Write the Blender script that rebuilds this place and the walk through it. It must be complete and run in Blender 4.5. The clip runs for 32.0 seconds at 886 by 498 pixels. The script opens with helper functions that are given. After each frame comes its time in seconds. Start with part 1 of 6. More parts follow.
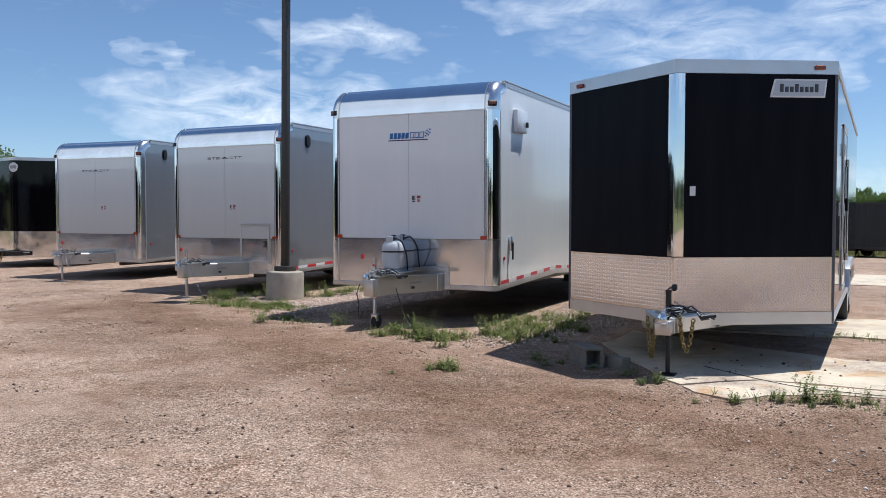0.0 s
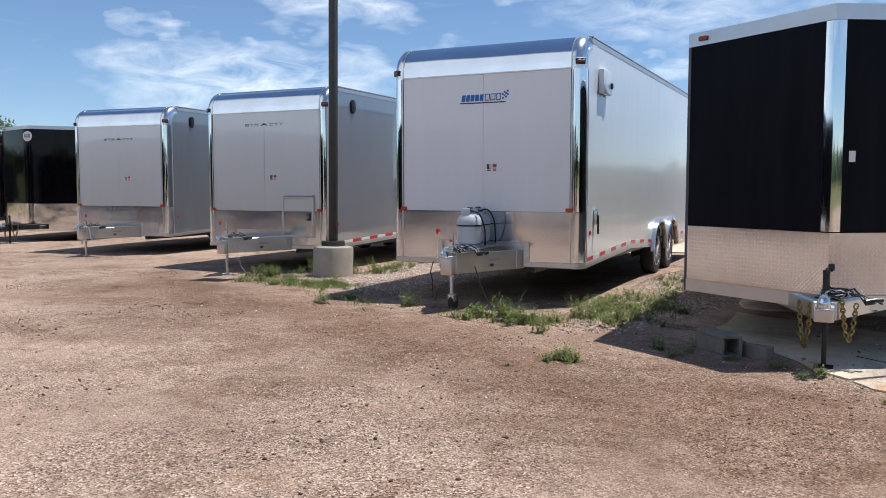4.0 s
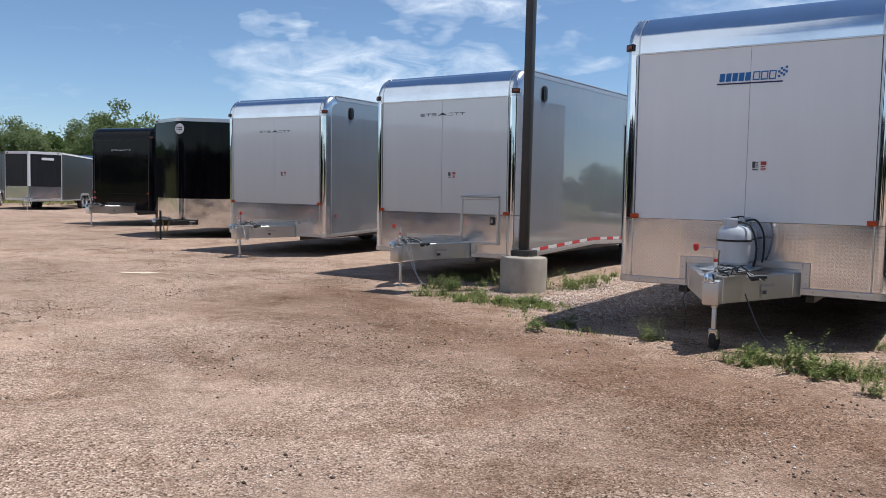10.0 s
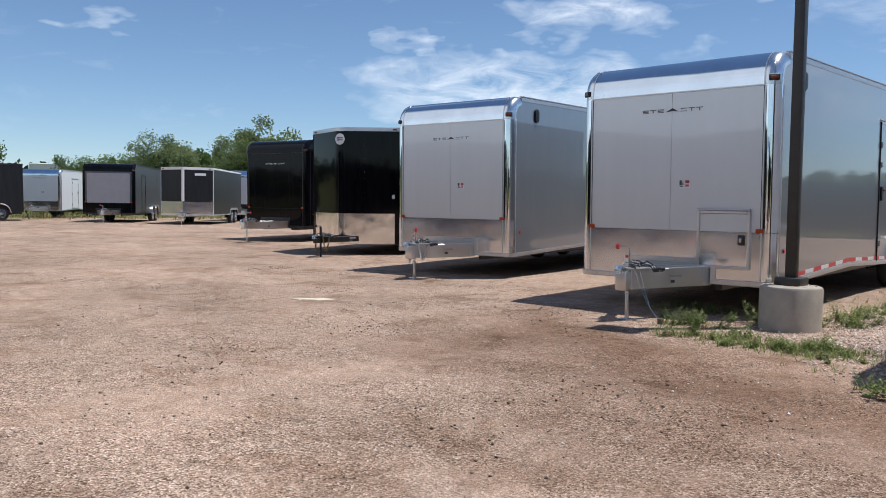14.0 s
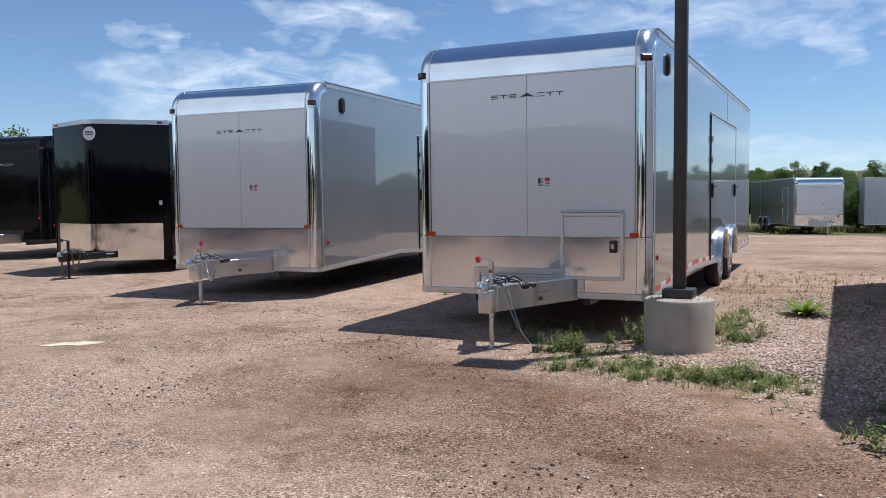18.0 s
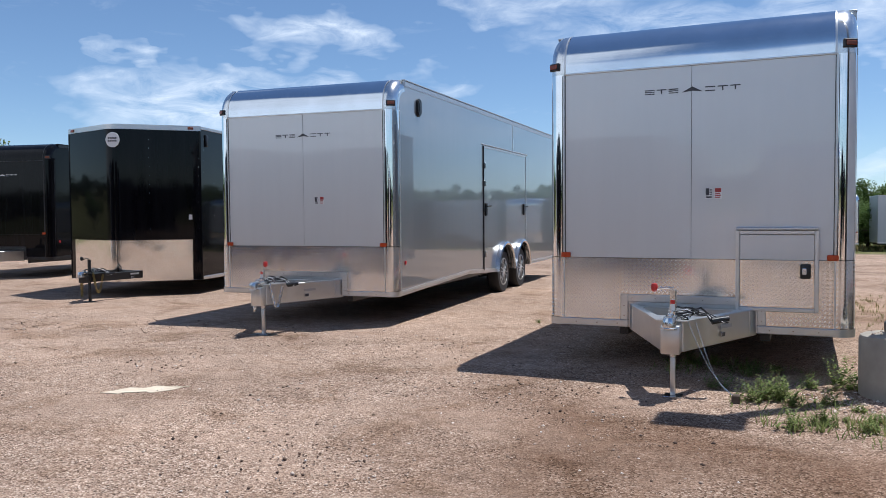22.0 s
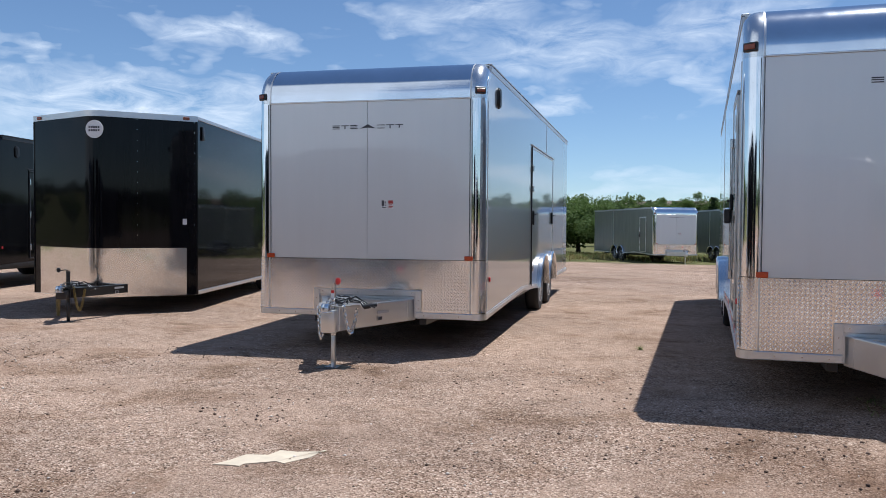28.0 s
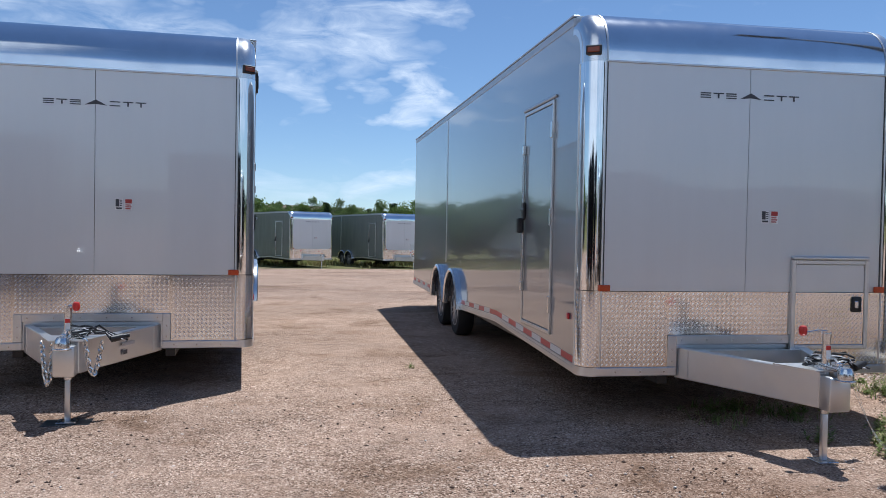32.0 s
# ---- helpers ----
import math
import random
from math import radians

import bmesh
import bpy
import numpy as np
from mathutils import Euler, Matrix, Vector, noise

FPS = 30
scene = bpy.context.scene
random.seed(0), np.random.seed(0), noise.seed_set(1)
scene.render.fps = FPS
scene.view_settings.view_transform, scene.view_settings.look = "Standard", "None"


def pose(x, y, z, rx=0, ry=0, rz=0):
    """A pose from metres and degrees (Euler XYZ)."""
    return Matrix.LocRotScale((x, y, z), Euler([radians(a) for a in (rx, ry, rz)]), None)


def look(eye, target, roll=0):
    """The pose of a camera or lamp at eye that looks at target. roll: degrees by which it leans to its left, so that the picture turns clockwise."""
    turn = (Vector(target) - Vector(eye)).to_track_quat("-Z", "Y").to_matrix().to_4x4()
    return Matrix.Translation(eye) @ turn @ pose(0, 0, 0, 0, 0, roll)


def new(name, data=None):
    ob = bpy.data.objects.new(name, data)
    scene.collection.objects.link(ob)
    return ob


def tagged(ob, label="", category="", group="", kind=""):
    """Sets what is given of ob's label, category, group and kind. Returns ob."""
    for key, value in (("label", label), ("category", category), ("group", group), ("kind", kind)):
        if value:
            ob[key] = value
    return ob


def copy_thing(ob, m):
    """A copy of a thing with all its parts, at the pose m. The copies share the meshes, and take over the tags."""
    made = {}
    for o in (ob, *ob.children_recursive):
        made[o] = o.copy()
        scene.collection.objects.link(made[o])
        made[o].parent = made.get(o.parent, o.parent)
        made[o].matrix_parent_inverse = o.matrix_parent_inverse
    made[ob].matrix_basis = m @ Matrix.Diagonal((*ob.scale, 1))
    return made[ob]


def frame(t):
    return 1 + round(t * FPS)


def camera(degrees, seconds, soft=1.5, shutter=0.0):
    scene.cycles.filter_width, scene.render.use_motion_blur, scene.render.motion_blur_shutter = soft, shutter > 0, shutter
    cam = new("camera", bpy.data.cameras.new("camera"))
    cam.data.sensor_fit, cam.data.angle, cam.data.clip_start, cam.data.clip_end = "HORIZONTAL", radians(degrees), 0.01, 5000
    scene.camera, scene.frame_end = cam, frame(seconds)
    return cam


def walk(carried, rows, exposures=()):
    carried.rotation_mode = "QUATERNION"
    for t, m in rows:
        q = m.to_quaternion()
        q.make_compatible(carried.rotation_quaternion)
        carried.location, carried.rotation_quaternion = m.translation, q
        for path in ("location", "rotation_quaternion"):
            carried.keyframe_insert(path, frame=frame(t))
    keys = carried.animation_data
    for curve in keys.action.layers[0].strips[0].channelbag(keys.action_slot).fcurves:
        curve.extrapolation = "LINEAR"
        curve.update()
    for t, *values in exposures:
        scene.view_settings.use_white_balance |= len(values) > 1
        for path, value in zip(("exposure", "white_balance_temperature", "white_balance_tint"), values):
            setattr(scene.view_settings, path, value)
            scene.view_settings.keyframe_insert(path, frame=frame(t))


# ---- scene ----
cam = camera(57.1, 32.0, soft=0.65)
ROWS = [
    (0.0, 0.000, -0.027, 1.480, 88.52, -0.46, 25.21),
    (0.5, -0.112, 0.076, 1.491, 87.42, -0.50, 24.20),
    (1.0, -0.329, 0.180, 1.504, 88.73, -0.13, 23.48),
    (1.5, -0.452, 0.218, 1.484, 87.82, 0.14, 23.67),
    (2.0, -0.568, 0.291, 1.480, 87.30, 0.20, 26.10),
    (2.5, -0.724, 0.355, 1.494, 87.60, 0.22, 27.20),
    (3.0, -0.884, 0.344, 1.478, 86.83, -0.67, 26.87),
    (3.5, -1.105, 0.361, 1.463, 86.38, -0.96, 25.63),
    (5.5, -1.842, 0.678, 1.465, 87.32, 0.45, 24.40),
    (6.0, -1.948, 0.716, 1.484, 87.75, 0.78, 25.06),
    (6.5, -2.095, 0.822, 1.502, 88.89, -0.11, 25.43),
    (7.0, -2.234, 0.878, 1.510, 89.24, -1.23, 24.42),
    (7.5, -2.433, 0.920, 1.499, 89.08, -0.17, 22.79),
    (8.0, -2.586, 0.992, 1.494, 86.88, -0.63, 22.88),
    (8.5, -2.751, 1.164, 1.523, 87.29, -1.35, 25.26),
    (9.0, -2.889, 1.308, 1.508, 87.68, -1.99, 29.50),
    (9.5, -3.125, 1.437, 1.515, 87.41, -1.75, 31.52),
    (10.0, -3.316, 1.601, 1.506, 86.31, -1.38, 33.29),
    (10.5, -3.533, 1.759, 1.503, 86.25, -2.00, 39.76),
    (11.0, -3.742, 1.821, 1.495, 86.69, -1.90, 43.77),
    (11.5, -4.089, 1.908, 1.505, 86.61, -2.25, 44.54),
    (12.0, -4.369, 2.048, 1.522, 86.32, -3.38, 46.30),
    (12.5, -4.615, 2.136, 1.518, 86.79, -1.83, 45.67),
    (13.0, -4.942, 2.237, 1.512, 86.17, -0.23, 42.13),
    (13.5, -5.163, 2.369, 1.511, 86.19, -0.27, 41.99),
    (14.0, -5.443, 2.500, 1.525, 86.92, -0.85, 42.12),
    (14.5, -5.731, 2.593, 1.528, 86.34, -0.31, 36.60),
    (15.0, -5.955, 2.741, 1.529, 86.20, -0.70, 32.71),
    (15.5, -6.194, 2.929, 1.544, 87.93, -1.85, 30.40),
    (17.5, -7.069, 3.656, 1.583, 87.49, 0.13, 27.20),
    (18.0, -7.331, 3.789, 1.567, 87.11, 0.37, 25.20),
    (18.5, -7.565, 3.981, 1.567, 87.61, -0.23, 25.20),
    (19.0, -7.773, 4.123, 1.581, 89.82, 0.02, 24.35),
    (19.5, -8.058, 4.218, 1.587, 90.74, 0.90, 22.48),
    (20.0, -8.278, 4.295, 1.581, 91.00, 0.29, 21.27),
    (20.5, -8.545, 4.397, 1.585, 89.38, -0.01, 21.58),
    (21.0, -8.855, 4.422, 1.568, 88.11, 0.72, 21.93),
    (21.5, -9.102, 4.428, 1.566, 87.68, -0.17, 22.05),
    (22.0, -9.356, 4.515, 1.567, 88.26, 0.14, 23.59),
    (22.5, -9.563, 4.604, 1.573, 88.58, 0.39, 24.21),
    (23.0, -9.821, 4.666, 1.569, 87.80, 0.47, 22.86),
    (23.5, -10.081, 4.780, 1.559, 87.75, -0.08, 20.99),
    (24.0, -10.332, 4.905, 1.571, 88.19, -0.65, 22.71),
    (24.5, -10.581, 4.924, 1.580, 88.86, -0.22, 23.43),
    (25.0, -10.813, 4.978, 1.579, 89.18, 0.40, 21.86),
    (25.5, -11.029, 5.080, 1.598, 90.79, 0.61, 23.03),
    (27.5, -11.788, 5.180, 1.572, 88.25, -0.52, 22.42),
    (28.0, -11.918, 5.283, 1.582, 88.84, -0.57, 17.02),
    (28.5, -12.071, 5.406, 1.574, 88.38, -0.62, 9.28),
    (29.0, -12.306, 5.526, 1.587, 87.29, -0.13, 3.55),
    (29.5, -12.515, 5.749, 1.563, 86.19, -0.60, -1.49),
    (30.0, -12.768, 5.938, 1.578, 87.01, -1.30, -4.47),
    (30.5, -13.060, 6.014, 1.606, 88.17, 0.14, -8.92),
    (31.0, -13.276, 6.136, 1.614, 89.54, 0.41, -10.76),
    (31.5, -13.490, 6.272, 1.626, 89.62, 0.23, -10.62),
    (32.0, -13.682, 6.305, 1.615, 89.41, -0.87, -10.30),
]
walk(cam, [(t, pose(x, y, z, rx, ry, rz)) for t, x, y, z, rx, ry, rz in ROWS], exposures=[(0.0, 0.0, 5960, 8), (3.0, 0.05, 6080, 8), (6.0, 0.11, 6080, 8), (8.0, 0.04, 6080, 8), (12.0, -0.04, 6080, 8), (15.0, -0.05, 6080, 8), (19.0, -0.02, 5930, 8), (23.0, 0.03, 5930, 8), (25.0, -0.02, 5920, 8), (28.0, -0.06, 5900, 8), (30.0, 0.03, 5860, 8), (32.0, -0.06, 5760, 8)])
# ---- world and sun ----
SUN_DIR = Vector((0.72, 0.68, 2.95)).normalized()
SUN_EL = math.asin(SUN_DIR.z)
SUN_AZ = math.atan2(SUN_DIR.x, SUN_DIR.y)
world = bpy.data.worlds.new("world")
scene.world = world
world.use_nodes = True
wn, wl = world.node_tree.nodes, world.node_tree.links
wn.clear()


def wmath(op, a, b=None, clamp=False):
    n = wn.new("ShaderNodeMath")
    n.operation, n.use_clamp = op, clamp
    for i, v in enumerate((a, b)):
        if v is None:
            continue
        if isinstance(v, (int, float)):
            n.inputs[i].default_value = v
        else:
            wl.new(v, n.inputs[i])
    return n.outputs[0]


sky = wn.new("ShaderNodeTexSky")
sky.sky_type, sky.sun_disc = "NISHITA", False
sky.sun_elevation, sky.sun_rotation = SUN_EL, SUN_AZ
sky.air_density, sky.dust_density, sky.ozone_density, sky.altitude = 1.0, 0.25, 3.0, 1600
coord = wn.new("ShaderNodeTexCoord")
sep = wn.new("ShaderNodeSeparateXYZ")
wl.new(coord.outputs["Generated"], sep.inputs[0])
azim = wmath("ARCTAN2", wmath("MULTIPLY", sep.outputs[0], -1.0), sep.outputs[1])
elev = wmath("ARCSINE", sep.outputs[2])


def drift(x_scale, y_scale, amount, seed):
    """A slow push that frays the clouds' outlines."""
    c = wn.new("ShaderNodeCombineXYZ")
    wl.new(wmath("MULTIPLY", azim, x_scale), c.inputs[0])
    wl.new(wmath("MULTIPLY", elev, y_scale), c.inputs[1])
    c.inputs[2].default_value = seed
    t = wn.new("ShaderNodeTexNoise")
    t.inputs["Scale"].default_value, t.inputs["Detail"].default_value = 1.0, 3.0
    wl.new(c.outputs[0], t.inputs["Vector"])
    return wmath("MULTIPLY", wmath("SUBTRACT", t.outputs[0], 0.5), amount)


azim_w = wmath("ADD", azim, drift(14.0, 30.0, 0.22, 1.0))
elev_w = wmath("ADD", elev, drift(10.0, 26.0, 0.11, 7.0))
# clouds: turn to the left of +y, height, half width, half height (degrees), weight
CLOUDS = [
    (38.0, 8.0, 11.0, 3.0, 1.0), (33.0, 13.0, 6.0, 2.0, 0.85), (44.5, 10.6, 1.6, 1.2, 0.55),
    (19.0, 14.6, 5.5, 1.6, 0.6), (8.5, 12.6, 9.0, 2.6, 0.55), (9.5, 9.0, 3.6, 1.1, 0.8),
    (-8.3, 10.6, 3.6, 2.8, 0.95), (-1.0, 10.3, 2.6, 1.6, 0.5), (-6.0, 15.8, 6.0, 1.3, 0.7),
    (13.0, 15.4, 5.0, 1.4, 0.5), (-6.0, 3.6, 5.0, 1.5, 0.6), (4.0, 3.5, 6.0, 1.0, 0.35),
    (-2.5, 13.5, 8.0, 2.6, 0.6), (65.0, 11.0, 2.0, 0.6, 0.4), (24.0, 9.5, 3.0, 1.2, 0.3),
    (-20.0, 8.0, 9.0, 3.0, 0.6), (120.0, 12.0, 25.0, 5.0, 0.6), (-100.0, 14.0, 25.0, 6.0, 0.6),
    (178.0, 10.0, 60.0, 6.0, 0.8), (-178.0, 10.0, 60.0, 6.0, 0.8), (60.0, 40.0, 20.0, 6.0, 0.3), (-50.0, 35.0, 20.0, 6.0, 0.3),
]
total = None
for a, e, w, h, k in CLOUDS:
    du = wmath("MULTIPLY", wmath("SUBTRACT", azim_w, radians(a)), 1 / radians(w))
    dv = wmath("MULTIPLY", wmath("SUBTRACT", elev_w, radians(e)), 1 / radians(h))
    r2 = wmath("ADD", wmath("MULTIPLY", du, du), wmath("MULTIPLY", dv, dv))
    blob = wmath("MULTIPLY", wmath("SUBTRACT", 1.0, r2, clamp=True), k)
    total = blob if total is None else wmath("MAXIMUM", total, blob)
flat = wn.new("ShaderNodeCombineXYZ")
wl.new(wmath("MULTIPLY", azim, 9.0), flat.inputs[0])
wl.new(wmath("MULTIPLY", elev, 26.0), flat.inputs[1])
wisp = wn.new("ShaderNodeTexNoise")
wisp.inputs["Scale"].default_value, wisp.inputs["Detail"].default_value = 1.6, 9.0
wisp.inputs["Roughness"].default_value, wisp.inputs["Distortion"].default_value = 0.62, 0.7
wl.new(flat.outputs[0], wisp.inputs["Vector"])
streak = wmath("MULTIPLY", wmath("SUBTRACT", wisp.outputs[0], 0.32, clamp=True), 2.6, clamp=True)
thin = wmath("MULTIPLY", wmath("SUBTRACT", wisp.outputs[0], 0.58, clamp=True), 0.5)
cover = wmath("ADD", wmath("MULTIPLY", wmath("POWER", total, 0.75), streak), thin, clamp=True)
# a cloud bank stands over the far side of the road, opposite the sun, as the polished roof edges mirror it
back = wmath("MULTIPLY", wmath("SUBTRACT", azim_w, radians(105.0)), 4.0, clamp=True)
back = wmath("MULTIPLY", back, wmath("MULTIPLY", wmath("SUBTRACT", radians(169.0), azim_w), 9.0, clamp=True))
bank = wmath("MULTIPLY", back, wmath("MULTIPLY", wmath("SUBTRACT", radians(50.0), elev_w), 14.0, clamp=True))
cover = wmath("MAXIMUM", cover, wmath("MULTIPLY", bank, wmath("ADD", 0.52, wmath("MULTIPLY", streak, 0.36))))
skymix = wn.new("ShaderNodeMix")
skymix.data_type = "RGBA"
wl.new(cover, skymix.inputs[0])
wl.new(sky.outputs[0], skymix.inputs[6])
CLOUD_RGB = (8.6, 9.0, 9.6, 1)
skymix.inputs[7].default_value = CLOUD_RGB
bg = wn.new("ShaderNodeBackground")
bg.inputs[1].default_value = 0.114
wl.new(skymix.outputs[2], bg.inputs[0])
wout = wn.new("ShaderNodeOutputWorld")
wl.new(bg.outputs[0], wout.inputs[0])

sun = new("sun", bpy.data.lights.new("sun", "SUN"))
sun.data.energy, sun.data.angle, sun.data.color = 5.0, radians(0.53), (1.0, 0.95, 0.88)
sun.matrix_world = look(SUN_DIR * 60, (0, 0, 0))
scene.view_settings.exposure = 0.0


# ---- materials ----
class Mat:
    """A node material under construction."""

    def __init__(self, name, color=(0.5, 0.5, 0.5), rough=0.5, metal=0.0, coat=0.0):
        self.m = bpy.data.materials.new(name)
        self.m.use_nodes = True
        self.n, self.l = self.m.node_tree.nodes, self.m.node_tree.links
        self.b = self.n["Principled BSDF"]
        self.b.inputs["Base Color"].default_value = (*color, 1)
        self.b.inputs["Roughness"].default_value = rough
        self.b.inputs["Metallic"].default_value = metal
        self.b.inputs["Coat Weight"].default_value = coat
        self.b.inputs["Coat Roughness"].default_value = 0.03
        tc = self.n.new("ShaderNodeTexCoord")
        self.co = tc.outputs["Object"]

    def noise(self, scale, detail=4.0, rough=0.55, stretch=None, dist=0.0):
        t = self.n.new("ShaderNodeTexNoise")
        t.inputs["Scale"].default_value, t.inputs["Detail"].default_value = scale, detail
        t.inputs["Roughness"].default_value, t.inputs["Distortion"].default_value = rough, dist
        v = self.co
        if stretch:
            mp = self.n.new("ShaderNodeMapping")
            mp.inputs["Scale"].default_value = stretch
            self.l.new(self.co, mp.inputs[0])
            v = mp.outputs[0]
        self.l.new(v, t.inputs["Vector"])
        return t.outputs[0]

    def voronoi(self, scale, feature="F1", out="Distance"):
        t = self.n.new("ShaderNodeTexVoronoi")
        t.feature = feature
        t.inputs["Scale"].default_value = scale
        self.l.new(self.co, t.inputs["Vector"])
        return t.outputs[out]

    def ramp(self, value, stops):
        r = self.n.new("ShaderNodeValToRGB")
        e = r.color_ramp.elements
        while len(e) < len(stops):
            e.new(0.5)
        for k, (p, c) in zip(e, stops):
            k.position = p
            k.color = (*c, 1) if len(c) == 3 else (c[0], c[0], c[0], 1)
        self.l.new(value, r.inputs[0])
        return r.outputs[0]

    def mix(self, fac, a, b, blend="MIX"):
        x = self.n.new("ShaderNodeMix")
        x.data_type, x.blend_type = "RGBA", blend
        for i, v in ((0, fac), (6, a), (7, b)):
            if isinstance(v, (int, float)):
                x.inputs[i].default_value = v
            elif isinstance(v, tuple):
                x.inputs[i].default_value = (*v, 1)
            else:
                self.l.new(v, x.inputs[i])
        return x.outputs[2]

    def math(self, op, a, b=None, clamp=False):
        x = self.n.new("ShaderNodeMath")
        x.operation, x.use_clamp = op, clamp
        for i, v in enumerate((a, b)):
            if v is None:
                continue
            if isinstance(v, (int, float)):
                x.inputs[i].default_value = v
            else:
                self.l.new(v, x.inputs[i])
        return x.outputs[0]

    def color(self, out):
        self.l.new(out, self.b.inputs["Base Color"])
        return self

    def rough(self, value, lo, hi):
        mr = self.n.new("ShaderNodeMapRange")
        mr.inputs["To Min"].default_value, mr.inputs["To Max"].default_value = lo, hi
        self.l.new(value, mr.inputs[0])
        self.l.new(mr.outputs[0], self.b.inputs["Roughness"])
        return self

    def bump(self, height, strength=0.3, dist=0.01):
        bp = self.n.new("ShaderNodeBump")
        bp.inputs["Strength"].default_value, bp.inputs["Distance"].default_value = strength, dist
        self.l.new(height, bp.inputs["Height"])
        old = self.b.inputs["Normal"].links
        if old:
            self.l.new(old[0].from_socket, bp.inputs["Normal"])
        self.l.new(bp.outputs[0], self.b.inputs["Normal"])
        return self


def paint(name, color, rough=0.25, metal=0.0, coat=0.0, wave=0.02, grime=0.1, spec=0.5, coat_ior=1.5):
    """Sheet-metal paint: faint panel waves, dust and water marks."""
    m = Mat(name, color, rough, metal, coat)
    m.b.inputs["Specular IOR Level"].default_value, m.b.inputs["Coat IOR"].default_value = spec, coat_ior
    big = m.noise(0.9, 2.0)
    streak = m.noise(3.0, 5.0, stretch=(2.0, 2.0, 0.25))
    dark = tuple(c * (1 - grime) for c in color)
    lite = tuple(min(1, c * (1 + grime * 0.6) + 0.004) for c in color)
    m.color(m.ramp(streak, [(0.3, dark), (0.7, lite)]))
    m.rough(streak, rough * 0.9, rough * 1.1)
    if wave:
        m.bump(big, wave, 0.05)
    return m.m


def metal(name, color, rough, wave=0.03, scratch=0.02):
    m = Mat(name, color, rough, 1.0)
    m.rough(m.noise(9.0, 6.0), rough * 0.7, rough * 1.5)
    m.color(m.ramp(m.noise(3.0, 5.0), [(0.3, tuple(c * 0.9 for c in color)), (0.7, color)]))
    m.bump(m.noise(1.6, 2.0), wave, 0.05)
    if scratch:
        m.bump(m.noise(160.0, 2.0), scratch, 0.002)
    return m.m


def bright_sheet(name, dents, lo=0.07, hi=0.14):
    """Bright rolled aluminium sheet with shallow dents and a dull film."""
    m = Mat(name, (0.86, 0.84, 0.80), 0.1, 1.0)
    m.bump(m.noise(1.3, 2.0), dents, 0.08)
    m.bump(m.noise(420.0, 2.0), 0.03, 0.001)
    m.rough(m.noise(6.0, 5.0), lo, hi)
    m.color(m.ramp(m.noise(4.0, 5.0), [(0.3, (0.78, 0.76, 0.73)), (0.7, (0.88, 0.87, 0.85))]))
    return m.m


